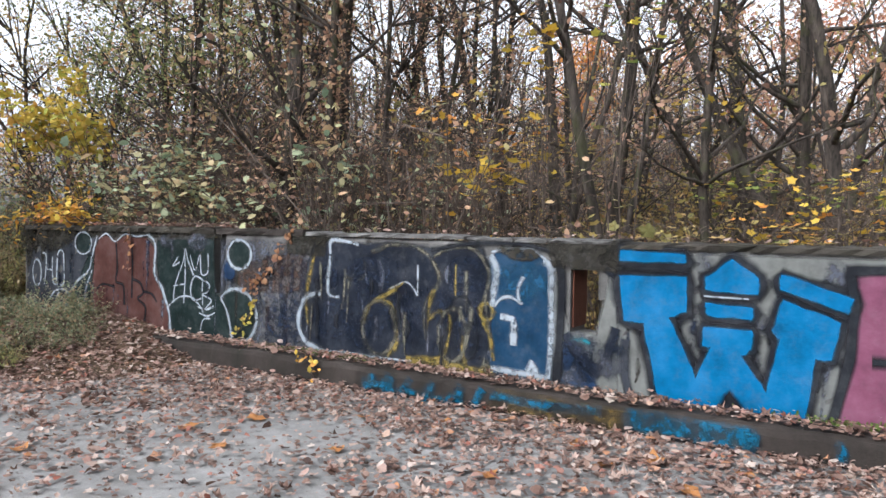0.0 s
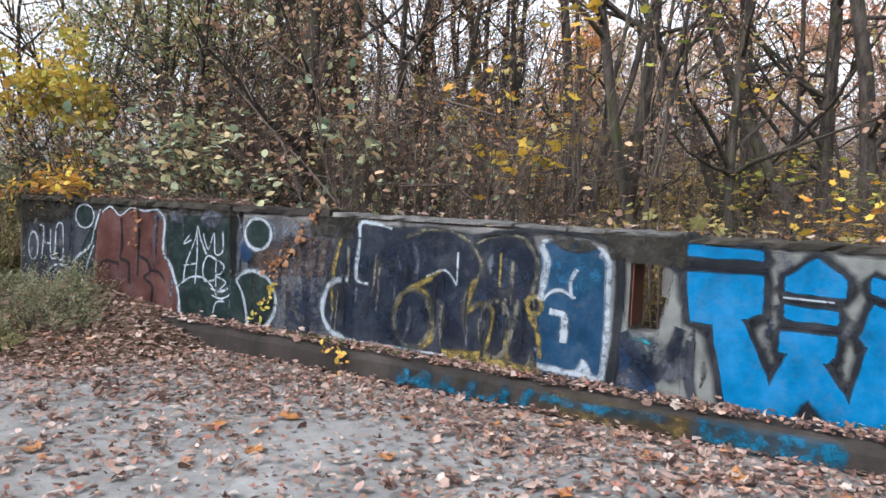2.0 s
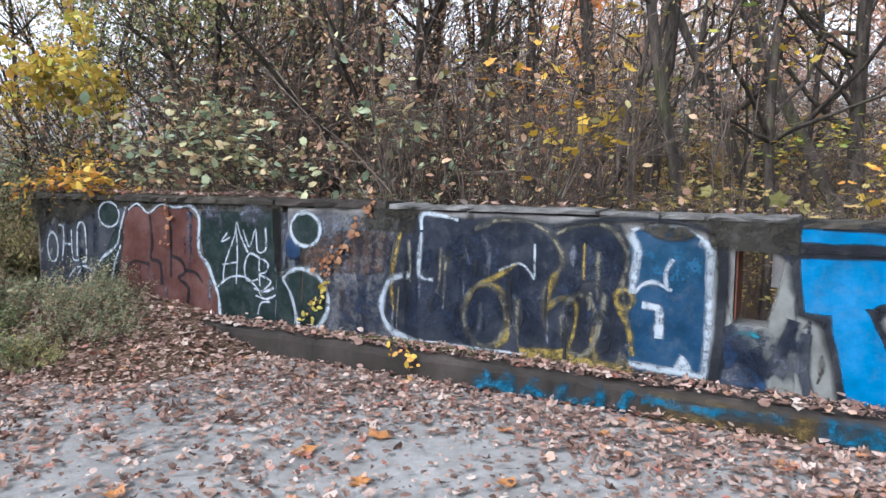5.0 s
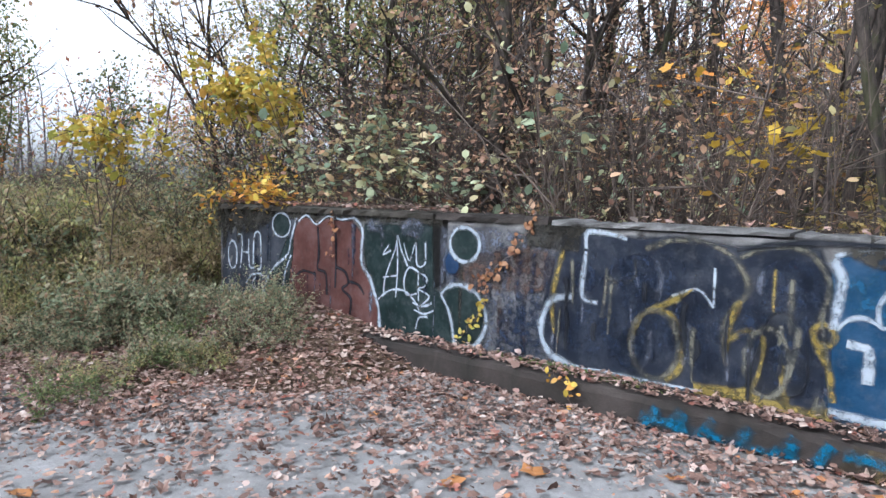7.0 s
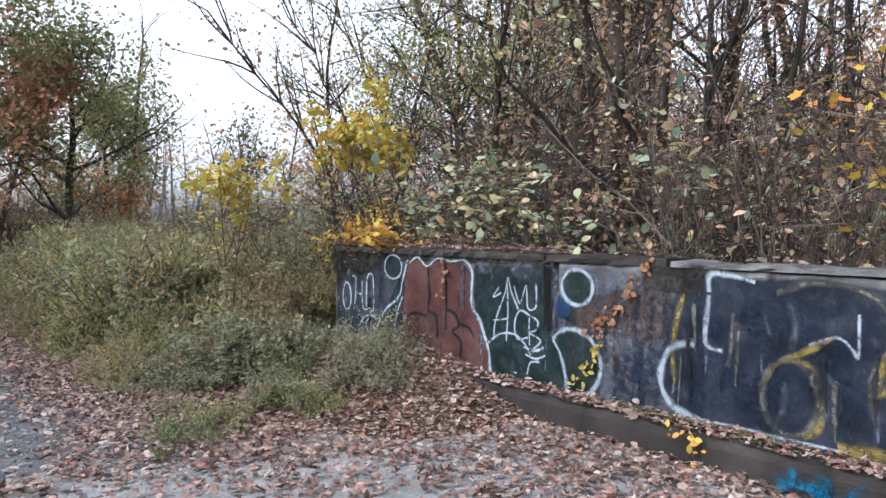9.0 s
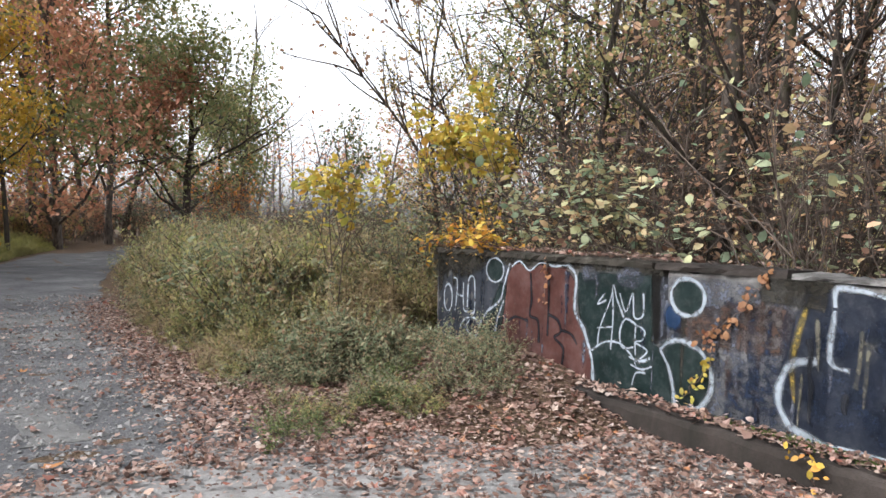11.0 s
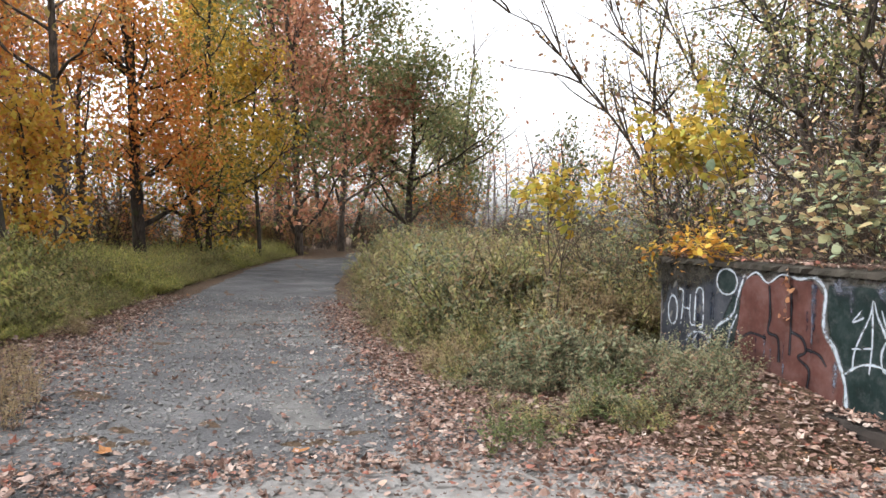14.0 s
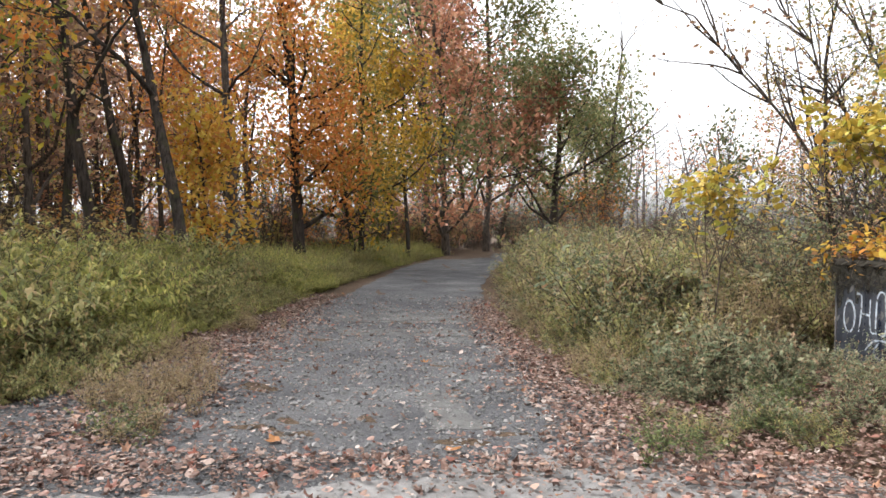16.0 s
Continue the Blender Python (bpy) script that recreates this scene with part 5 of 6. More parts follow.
for x in (3.8, 3.95, 4.08, 4.2, 4.32):
    stroke([(x, 0.98), (x - 0.02, 0.7), (x + 0.01, 0.42)], 0.05, P_SMOKE if x < 4 else P_HAZE, 3, taper=True)
# large blue-black letters
fill([(4.38, 0.96), (4.45, 1.1), (4.62, 1.13), (5.0, 1.12), (5.26, 1.15), (5.61, 1.1), (5.83, 1.14), (6.06, 1.12), (6.16, 0.9), (6.12, 0.65), (6.18, 0.2), (5.5, 0.2), (4.9, 0.2), (4.42, 0.22), (4.26, 0.42), (4.32, 0.66)], P_INK, 3)
for x0, z0, x1, z1 in ((5.0, 0.45, 5.2, 1.0), (4.55, 0.35, 4.8, 0.65), (5.85, 0.5, 6.05, 1.0), (5.35, 0.4, 5.5, 0.75)):
    fill([(x0, z0), (x1, z0 + 0.05), (x1, z1), (x0 - 0.05, z1 - 0.1)], P_HAZE, 4, True, soft=0.08)
fill([(5.75, 0.3), (6.0, 0.32), (6.0, 0.62), (5.88, 0.75), (5.78, 0.6)], P_BLACK, 4, True)
stroke([(4.44, 1.02), (4.38, 0.8), (4.36, 0.62), (4.38, 0.42)], 0.035, P_YELLOW, 5, taper=True)
stroke([(4.62, 1.02), (4.6, 0.72), (4.72, 0.68)], 0.0280, P_WHITE, 6)
stroke([(4.52, 0.7), (4.36, 0.66), (4.28, 0.52), (4.28, 0.38), (4.36, 0.27), (4.5, 0.22), (4.66, 0.2)], 0.0400, P_WHITE, 6)
stroke([(4.62, 1.04), (4.63, 1.15), (4.78, 1.15), (4.92, 1.12)], 0.0280, P_WHITE, 6)
stroke([(4.78, 0.92), (4.77, 0.72), (4.75, 0.58)], 0.022, P_FADED, 5)
stroke([(4.78, 0.86), (4.9, 0.83), (4.98, 0.88), (4.98, 1.02)], 0.022, P_FADED, 5)
stroke([(5.05, 1.06), (5.22, 1.13), (5.4, 1.13), (5.56, 1.08), (5.66, 0.98), (5.7, 0.86), (5.62, 0.76), (5.56, 0.6), (5.59, 0.4)], 0.029, P_FADED, 5)
stroke([(4.97, 0.46), (5.02, 0.61), (5.13, 0.68), (5.26, 0.65), (5.32, 0.52), (5.3, 0.34), (5.22, 0.24)], 0.035, P_YELLOW, 5)
stroke([(5.07, 0.67), (5.22, 0.74), (5.37, 0.84)], 0.038, P_YELLOW, 6, taper=True)
stroke([(5.24, 0.78), (5.4, 0.84), (5.5, 0.74)], 0.0176, P_WHITE, 6)
stroke([(5.5, 0.98), (5.5, 0.76)], 0.0144, P_WHITE, 6)
stroke([(5.12, 1.02), (5.16, 0.88), (5.14, 0.74)], 0.035, P_SMOKE, 5)
stroke([(5.3, 0.6), (5.35, 0.58), (5.34, 0.45), (5.32, 0.36)], 0.04, P_SMOKE, 6)
stroke([(5.1, 0.55), (5.1, 0.4), (5.04, 0.24)], 0.03, P_SMOKE, 6)
stroke([(5.6, 0.56), (5.7, 0.63), (5.79, 0.6), (5.79, 0.46), (5.74, 0.3), (5.6, 0.25)], 0.029, P_YELLOW, 5)
stroke([(5.66, 0.8), (5.6, 0.66), (5.58, 0.45)], 0.043, P_YELLOW, 6, taper=True)
stroke([(5.64, 1.05), (5.83, 1.13), (6.0, 1.11), (6.1, 1.0), (6.12, 0.88), (6.08, 0.74)], 0.032, P_FADED, 5)
stroke(ring(6.11, 0.66, 0.055, 0.06, 8), 0.035, P_YELLOW, 6, True)
stroke([(6.08, 0.58), (6.14, 0.48), (6.17, 0.3)], 0.035, P_YELLOW, 6)
stroke([(5.84, 1.0), (5.84, 0.76)], 0.017, P_YELLOW, 5)
stroke([(5.9, 0.46), (5.91, 0.33), (5.95, 0.22)], 0.026, P_YELLOW, 6)
stroke([(4.66, 0.22), (5.0, 0.215), (5.45, 0.22)], 0.0240, P_WHITE, 5, taper=True)
stroke([(5.4, 0.22), (5.7, 0.24), (5.97, 0.2), (6.17, 0.22)], 0.090, P_YELLOW, 5)
# blue panel with white rim
P_PANEL = paint_mat("blue_panel_paint", (0.007, 0.028, 0.06), 0.5, solid=True)
fill([(6.16, 1.08), (6.3, 1.12), (6.5, 1.09), (6.6, 1.0), (6.62, 0.22), (6.15, 0.22), (6.16, 0.68)], P_PANEL, 4)
fill([(6.2, 0.98), (6.55, 0.95), (6.5, 0.8), (6.25, 0.86)], paint_mat("steel_blue_paint", (0.012, 0.05, 0.095), 0.8), 5, True, soft=0.08)
stroke([(6.13, 1.08), (6.18, 0.98), (6.17, 0.84), (6.15, 0.7)], 0.0480, P_WHITE, 6)
stroke([(6.14, 1.1), (6.28, 1.13), (6.46, 1.12), (6.57, 1.06)], 0.0200, P_WHITE, 6)
stroke([(6.55, 1.05), (6.61, 1.0), (6.615, 0.8), (6.62, 0.5), (6.6, 0.22)], 0.0440, P_WHITE, 6)
stroke([(6.15, 0.25), (6.31, 0.235), (6.45, 0.235), (6.6, 0.22)], 0.0440, P_WHITE, 6)
fill([(6.44, 0.24), (6.47, 0.33), (6.52, 0.26)], P_WHITE, 6)
stroke([(6.4, 0.93), (6.36, 0.84), (6.37, 0.75), (6.4, 0.74)], 0.0224, P_WHITE, 6)
stroke([(6.17, 0.7), (6.22, 0.76), (6.3, 0.78), (6.38, 0.74)], 0.0224, P_WHITE, 6)
stroke([(6.22, 0.635), (6.33, 0.62), (6.33, 0.43)], 0.0520, P_WHITE, 6, smoothed=False)
stroke([(6.66, 1.06), (6.69, 0.9), (6.68, 0.5), (6.66, 0.2)], 0.06, P_BLACK, 5)
stroke([(5.62, 1.1), (6.0, 1.16), (6.4, 1.16), (6.64, 1.1)], 0.03, P_BLACK, 5)
# broken strip with dark bars
stroke([(6.72, 0.55), (6.82, 0.4), (6.95, 0.3), (7.03, 0.45), (7.08, 0.62)], 0.07, P_INK, 4, smoothed=False)
stroke([(7.0, 1.02), (7.12, 0.9), (7.1, 0.72)], 0.06, P_INK, 4)
stroke([(7.15, 0.55), (7.14, 0.35), (7.18, 0.18)], 0.06, P_SLATE, 4)
fill([(6.7, 0.22), (6.95, 0.2), (6.85, 0.36), (6.72, 0.5)], P_NAVY, 3)
stroke([(6.76, 0.5), (6.84, 0.52), (6.9, 0.5)], 0.03, paint_mat("teal_paint", (0.012, 0.1, 0.12), 0.4), 5)
for _ in range(16):
    x, z = rd.uniform(6.7, 7.1), rd.uniform(0.2, 0.55)
    fill(ring(x, z, rd.uniform(0.02, 0.07), rd.uniform(0.03, 0.08), 7, rd.random()), rd.choice((P_HAZE, P_SMOKE)), 5, True, soft=0.03)
for _ in range(14):
    x, z = rd.uniform(4.4, 6.1), rd.uniform(0.28, 1.05)
    fill(ring(x, z, rd.uniform(0.03, 0.12), rd.uniform(0.04, 0.14), 7, rd.random()), P_HAZE, 4, True, soft=0.06)
fill([(6.2, 1.125), (6.33, 1.06), (6.46, 1.06), (6.52, 1.1), (6.4, 1.13)], P_MOSS, 8, True, soft=0.02, name="broken_patch")
fill([(4.14, 1.03), (4.56, 1.02), (4.57, 1.17), (4.14, 1.18)], P_MOSS, 7, soft=0.015, name="broken_patch")
fill([(6.62, 1.02), (7.08, 1.0), (7.08, 1.16), (6.6, 1.17)], P_MOSS, 8, soft=0.02, name="grimy_patch")
for cx, cz, rx, rz in ((5.13, 0.46, 0.16, 0.22), (5.82, 0.46, 0.12, 0.2)):
    stroke(ring(cx, cz, rx, rz, 10), 0.03, P_FADED, 5, True)
for _ in range(46):
    x, z = rd.uniform(4.35, 6.15), rd.uniform(0.3, 1.1)
    stroke([(x, z), (x + rd.gauss(0, 0.01), z - 0.08), (x + rd.gauss(0, 0.015), max(z - rd.uniform(0.1, 0.35), 0.22))], rd.uniform(0.01, 0.04), rd.choice((P_SMOKE, P_HAZE, P_FADED, P_BLACK)), 6, taper=True, name="old_drip")
for _ in range(26):
    x, z = rd.uniform(7.1, 8.9), rd.uniform(0.2, 1.05)
    fill(ring(x, z, rd.uniform(0.015, 0.07), rd.uniform(0.03, 0.1), 7, rd.random()), rd.choice((P_HAZE, P_SMOKE)), 2, True, soft=0.03)
# sky-blue block letter with black outline
LETTER = [(7.1, 0.97), (7.53, 0.98), (7.53, 0.76), (7.42, 0.72), (7.55, 0.45), (7.6, 0.34), (7.69, 0.55), (7.64, 0.56), (7.64, 0.67), (7.92, 0.67), (7.92, 0.56), (7.86, 0.51),
          (8.01, 0.3), (8.08, 0.64), (8.04, 0.68), (8.09, 0.87), (8.39, 0.76), (8.35, 0.54), (8.26, 0.54), (8.22, 0.15), (7.37, 0.17), (7.27, 0.67), (7.14, 0.68)]
outlined(LETTER, P_SKY, P_BLACK, 0.11, 3)
fill([(7.74, 0.15), (7.8, 0.28), (7.9, 0.15)], P_BLACK, 6)
outlined([(7.1, 1.14), (7.52, 1.12), (7.52, 1.07), (7.1, 1.08)], P_SKY, P_BLACK, 0.11, 5)
outlined([(7.65, 0.98), (7.8, 1.1), (7.95, 0.99), (7.95, 0.9), (7.65, 0.91)], P_SKY, P_BLACK, 0.1, 7)
outlined([(7.65, 0.82), (7.92, 0.81), (7.92, 0.745), (7.66, 0.755)], P_SKY, P_BLACK, 0.1, 5)
outlined([(8.08, 1.02), (8.45, 0.9), (8.43, 0.82), (8.07, 0.94)], P_SKY, P_BLACK, 0.1, 5)
stroke([(7.64, 0.87), (7.9, 0.865)], 0.0096, P_WHITE, 10)
fill([(8.46, 1.04), (9.6, 1.04), (9.6, 0.16), (8.38, 0.16), (8.45, 0.6)], P_PINK, 3)
stroke([(8.36, 0.16), (8.44, 0.55), (8.46, 0.85), (8.43, 1.06), (8.8, 1.08)], 0.06, P_BLACK, 5, smoothed=False)
stroke([(8.55, 0.55), (8.9, 0.56), (8.9, 0.3)], 0.05, P_BLACK, 5, smoothed=False)

# coping slabs on the wall's top
COPING = concrete_mat("mossy_coping", [(0.018, 0.016, 0.012), (0.035, 0.03, 0.024), (0.07, 0.062, 0.05)], (0.012, 0.012, 0.007), 0.7)
def coping(x0, x1, z0, z1, y0, y1, material, label):
    bm = bmesh.new()
    r = random.Random(int(x0 * 100))
    n = max(2, int((x1 - x0) / 0.07))
    rows = []
    for i in range(n + 1):
        x = x0 + (x1 - x0) * i / n
        j = lambda s: r.gauss(0, s * 1.8)
        rows.append([bm.verts.new(c) for c in ((x, y0 + j(0.006), z0), (x, y0 + j(0.006), z1 - 0.014 + j(0.004)), (x, y0 + 0.015, z1 + j(0.003)), (x, y1 - 0.02, z1 + j(0.003)), (x, y1, z0))])
    for a, b in zip(rows, rows[1:]):
        for k in range(5):
            bm.faces.new((a[k], b[k], b[(k + 1) % 5], a[(k + 1) % 5]))
    bm.faces.new(rows[0])
    bm.faces.new(rows[-1][::-1])
    bmesh.ops.recalc_face_normals(bm, faces=bm.faces)
    return bm_part("coping_slab", bm, material, wall, label)


coping(-0.02, 3.2, 1.185, 1.24, -0.025, 0.33, COPING, "mossy dark coping slab")
coping(3.24, 4.3, 1.185, 1.235, -0.012, 0.33, KERB, "grey coping slab")
coping(4.33, 5.9, 1.187, 1.22, -0.01, 0.33, CONCRETE, "grey coping slab")
coping(5.93, 7.08, 1.175, 1.207, -0.01, 0.33, CONCRETE, "grey coping slab")
coping(7.1, 16.0, 1.15, 1.195, -0.02, 0.33, COPING, "dark mossy coping slab")
bm = bmesh.new()
bmesh.ops.create_cube(bm, size=1)
bmesh.ops.scale(bm, vec=(0.012, 0.27, 0.4), verts=bm.verts)
bmesh.ops.bevel(bm, geom=bm.edges[:], offset=0.003, segments=1, affect="EDGES")
bmesh.ops.translate(bm, vec=(6.76, 0.16, 0.79), verts=bm.verts)
RUSTY = concrete_mat("rusty_steel", [(0.06, 0.022, 0.014), (0.1, 0.036, 0.022), (0.15, 0.06, 0.035)], (0.03, 0.014, 0.01), 0.5)
bm_part("steel_plate", bm, RUSTY, wall, "rust-brown steel plate in the slot")

# paint on the kerb's face
kerb_ob = bpy.data.objects["kerb"]
P_TEAL = paint_mat("teal_blue_paint", (0.006, 0.065, 0.115), 0.85)
for x, w in ((5.22, 0.05), (5.38, 0.08), (5.55, 0.06), (5.75, 0.07), (5.98, 0.09), (6.15, 0.06)):
    stroke([(x, 0.0), (x + 0.05, 0.08), (x + 0.1, 0.16)], w, P_TEAL, 1, y0=-0.312, parent=kerb_ob)
stroke([(5.2, 0.09), (5.6, 0.06), (6.1, 0.05)], 0.05, P_TEAL, 1, y0=-0.314, parent=kerb_ob)
stroke([(6.3, 0.13), (6.7, 0.11), (7.1, 0.13)], 0.05, P_TEAL, 1, y0=-0.314, parent=kerb_ob)
fill([(6.3, 0.02), (7.2, 0.0), (7.25, 0.14), (6.35, 0.16)], paint_mat("mustard_stain", (0.075, 0.052, 0.018), 0.9), 1, y0=-0.312, parent=kerb_ob)
fill([(7.25, 0.06), (8.0, 0.03), (8.0, 0.14), (7.25, 0.15)], P_TEAL, 1, y0=-0.312, parent=kerb_ob)
for x in (7.55, 7.7, 7.95, 8.4):
    stroke([(x, 0.15), (x + 0.03, 0.08), (x + 0.01, 0.0)], 0.06, P_TEAL, 2, y0=-0.312, parent=kerb_ob, taper=True)


# ---------------- climbing vines on the wall ----------------
def vine(points, n, size, leafmat, label, seed, spread=0.034, shape=OVAL, radius=0.005):
    r = random.Random(seed)
    rng = np.random.default_rng(seed)
    pts = [Vector(p) for p in points]
    fine_pts = []
    for a, b in zip(pts, pts[1:]):
        for k in range(6):
            fine_pts.append(a.lerp(b, k / 6) + Vector((r.gauss(0, 0.012), r.gauss(0, 0.004), r.gauss(0, 0.012))))
    fine_pts.append(pts[-1])
    out = ([], [])
    tube(out, fine_pts, [radius * (1 - 0.5 * i / len(fine_pts)) for i in range(len(fine_pts))], 4)
    ob = new("vine", tri_mesh("vine", out[0], out[1], TWIG, True))
    P = np.array([tuple(fine_pts[i]) for i in rng.integers(0, len(fine_pts), n)]) + rng.normal(0, spread, (n, 3)) * (1, 0.25, 1)
    P[:, 1] = np.minimum(P[:, 1], points[0][1] - 0.01)
    M = rot_mats(rng, P, size, 0.7, 0.3)
    tip = np.eye(4)
    tip[:3, :3] = [[1, 0, 0], [0, 0.3, -0.95], [0, 0.95, 0.3]]
    M[:, :3, :3] = tip[:3, :3] @ M[:, :3, :3]
    part("foliage", tri_mesh("foliage", *scatter(shape[0], shape[1], M), leafmat), ob)
    return tagged(ob, label, "vine", "vines on the wall")


VINE_RED = leaf_mat("orange_vine_leaves", [(0, (0.2, 0.085, 0.03)), (0.5, (0.27, 0.14, 0.065)), (1, (0.14, 0.055, 0.03))], 0.25)
vine([(4.22, -0.03, 1.25), (4.1, -0.03, 1.08), (3.98, -0.03, 0.95), (3.78, -0.03, 0.78), (3.72, -0.03, 0.7)], 60, 0.044, VINE_RED, "climbing vine with orange leaves on the painted wall", 61)
vine([(3.78, -0.03, 0.62), (3.7, -0.03, 0.48), (3.6, -0.03, 0.35), (3.52, -0.03, 0.25)], 30, 0.042, YELLOW, "thin vine with small yellow leaves on the wall", 62)
vine([(1.98, -0.04, 1.22), (1.97, -0.04, 1.0), (1.96, -0.04, 0.8)], 14, 0.05, VINE_RED, "short vine with orange leaves hanging down the wall", 63)
vine([(4.55, -0.33, 0.24), (4.7, -0.34, 0.2), (4.72, -0.35, 0.08)], 14, 0.042, ORANGE_YELLOW, "small vine with yellow leaves creeping over the kerb", 64)


# ---------------- leafy sprays and shrubs by the wall's end ----------------
def spray(name, label, x, y, z, rx, rz, n, size, leafmat, seed, shape, stem_from, flat=0.6, ry=None):
    """Leaves in clusters about several arching twigs that grow from one foot."""
    r = random.Random(seed)
    rng = np.random.default_rng(seed)
    foot = Vector(stem_from)
    out, pts, arcs = ([], []), [], []
    for _ in range(16):
        end = Vector((x + r.uniform(-rx, rx), y + r.uniform(-1, 1) * (ry or rx) * 0.6, z + r.uniform(-rz, rz) * 0.8))
        root = foot if len(arcs) < 3 else r.choice(arcs[:3])[r.randint(2, 3)]
        mid = root.lerp(end, 0.5) + Vector((r.gauss(0, 0.08), r.gauss(0, 0.08), 0.18 if root is foot else 0.06))
        c = [root.lerp(mid, k / 4).lerp(mid.lerp(end, k / 4), k / 4) for k in range(5)]
        arcs.append(c)
        thick = 1.0 if root is foot else 0.55
        tube(out, c, [0.011 * thick, 0.009 * thick, 0.007 * thick, 0.004 * thick, 0.002], 4)
        for _ in range(5):
            tp = wander(r, c[r.choice((3, 4, 4))], (r.gauss(0, 1), r.gauss(0, 1), r.gauss(0, 0.7)), r.uniform(0.1, 0.35) * min(1, rx * 2), 3, 0.2)
            tube(out, tp, [0.004, 0.003, 0.003, 0.002], 3)
            pts += tp[1:]
        pts += c[4:]
    P = np.array([tuple(p) for p in pts])
    P = P[rng.integers(0, len(P), n)] + rng.normal(0, 0.06, (n, 3))
    ob = new(name)
    ob.location = foot
    st = part("stem", tri_mesh("stem", np.array(out[0]) - np.array(foot), out[1], TWIG, True), ob)
    part("foliage", tri_mesh("foliage", *[a if i else a - np.array(foot) for i, a in enumerate(scatter(shape[0], shape[1], rot_mats(rng, P, size, flat, 0.3)))], leafmat), ob)
    return tagged(ob, label, "shrub")


spray("shrub", "shrub with bright yellow-green leaves behind the wall's end", -0.55, 0.65, 2.68, 0.7, 0.55, 1150, 0.09, YELLOW_BRIGHT, 71, OVAL, (0.5, 1.2, -0.3), 1.1, 0.4)
spray("shrub", "orange and yellow leaf cluster on the wall's end", 0.5, 0.14, 1.37, 0.65, 0.1, 380, 0.07, ORANGE_YELLOW, 72, OVAL, (0.7, 0.5, 0.8), 0.8, 0.35)
spray("shrub", "yellow-leaved shrub in the weeds", -0.8, -0.9, 1.95, 0.75, 0.34, 520, 0.085, YELLOW_BRIGHT, 73, OVAL, (-0.8, -0.9, 0.0), 1.0)
for k, (x, y, z, rx, rz, n, lf, word) in enumerate([
        (5.31, 1.4, 1.74, 0.34, 0.07, 46, ORANGE_GOLD, "golden"), (4.95, 1.7, 1.95, 0.4, 0.06, 22, ORANGE_YELLOW, "orange and yellow"), (3.52, 3.0, 2.78, 0.5, 0.1, 30, YELLOW_DULL, "faded yellow"),
        (4.84, 3.0, 2.38, 0.5, 0.12, 34, ORANGE_YELLOW, "orange and yellow"), (5.43, 4.0, 2.3, 0.5, 0.12, 30, YELLOW_DULL, "faded yellow"), (6.22, 6.0, 3.12, 0.7, 0.15, 44, ORANGE_GOLD, "golden"),
        (6.1, 2.5, 1.2, 0.5, 0.12, 40, YELLOW_DULL, "faded yellow"), (7.95, 3.0, 1.35, 0.6, 0.15, 50, ORANGE_YELLOW, "orange and yellow"), (7.08, 6.0, 2.0, 0.8, 0.4, 120, YELLOW_GREEN, "yellow-green"),
        (5.61, 2.0, 3.24, 0.22, 0.28, 36, ORANGE_GOLD, "golden"), (6.5, 2.0, 3.34, 0.4, 0.14, 22, YELLOW_GREEN, "yellow-green"), (8.16, 5.0, 1.64, 0.8, 0.3, 90, YELLOW_GREEN, "yellow-green"),
        (8.46, 3.0, 1.72, 0.5, 0.15, 36, ORANGE_YELLOW, "orange and yellow"), (4.49, 2.0, 2.54, 0.5, 0.1, 30, ORANGE_YELLOW, "orange and yellow"), (5.16, 3.0, 2.28, 0.5, 0.14, 30, ORANGE_GOLD, "golden"),
        (5.76, 4.0, 1.2, 0.6, 0.2, 60, YELLOW_DULL, "faded yellow"), (1.86, 5.0, 1.49, 0.7, 0.3, 60, YELLOW_DULL, "faded yellow")]):
    spray("maple_sapling", "thin maple sapling with sparse " + word + " leaves", x, y, z, rx, rz, n, 0.105, lf, 740 + k, MAPLES[0], (x - 0.1, y + 0.5, -0.45), 0.45)
spray("shrub", "sprig with pale blue-green compound leaves", 4.05, 0.6, 1.97, 0.28, 0.06, 24, 0.12, PALE_GREEN, 77, OVAL, (3.9, 1.0, -0.4), 0.5)
spray("shrub", "pale leafy shrub leaning over the wall", 1.6, 0.35, 1.75, 0.95, 0.45, 330, 0.088, PALE_GREEN, 78, OVAL, (1.8, 1.0, -0.4), 0.6, 0.4)
spray("shrub", "pale leafy shrub hanging over the wall's top", 2.6, 0.4, 1.75, 0.75, 0.45, 300, 0.085, PALE_GREEN, 79, OVAL, (2.6, 1.1, -0.4), 0.6, 0.4)
spray("maple_sapling", "maple sapling with yellow leaves by the slot", 7.6, 1.6, 1.25, 0.7, 0.14, 30, 0.11, YELLOW_DULL, 80, MAPLES[0], (7.5, 2.0, -0.4), 0.5)
spray("maple_sapling", "low sapling with green and orange leaves", 9.2, 1.6, 1.35, 0.8, 0.3, 60, 0.12, YELLOW_DULL, 81, MAPLES[0], (9.2, 2.0, -0.4), 0.5)


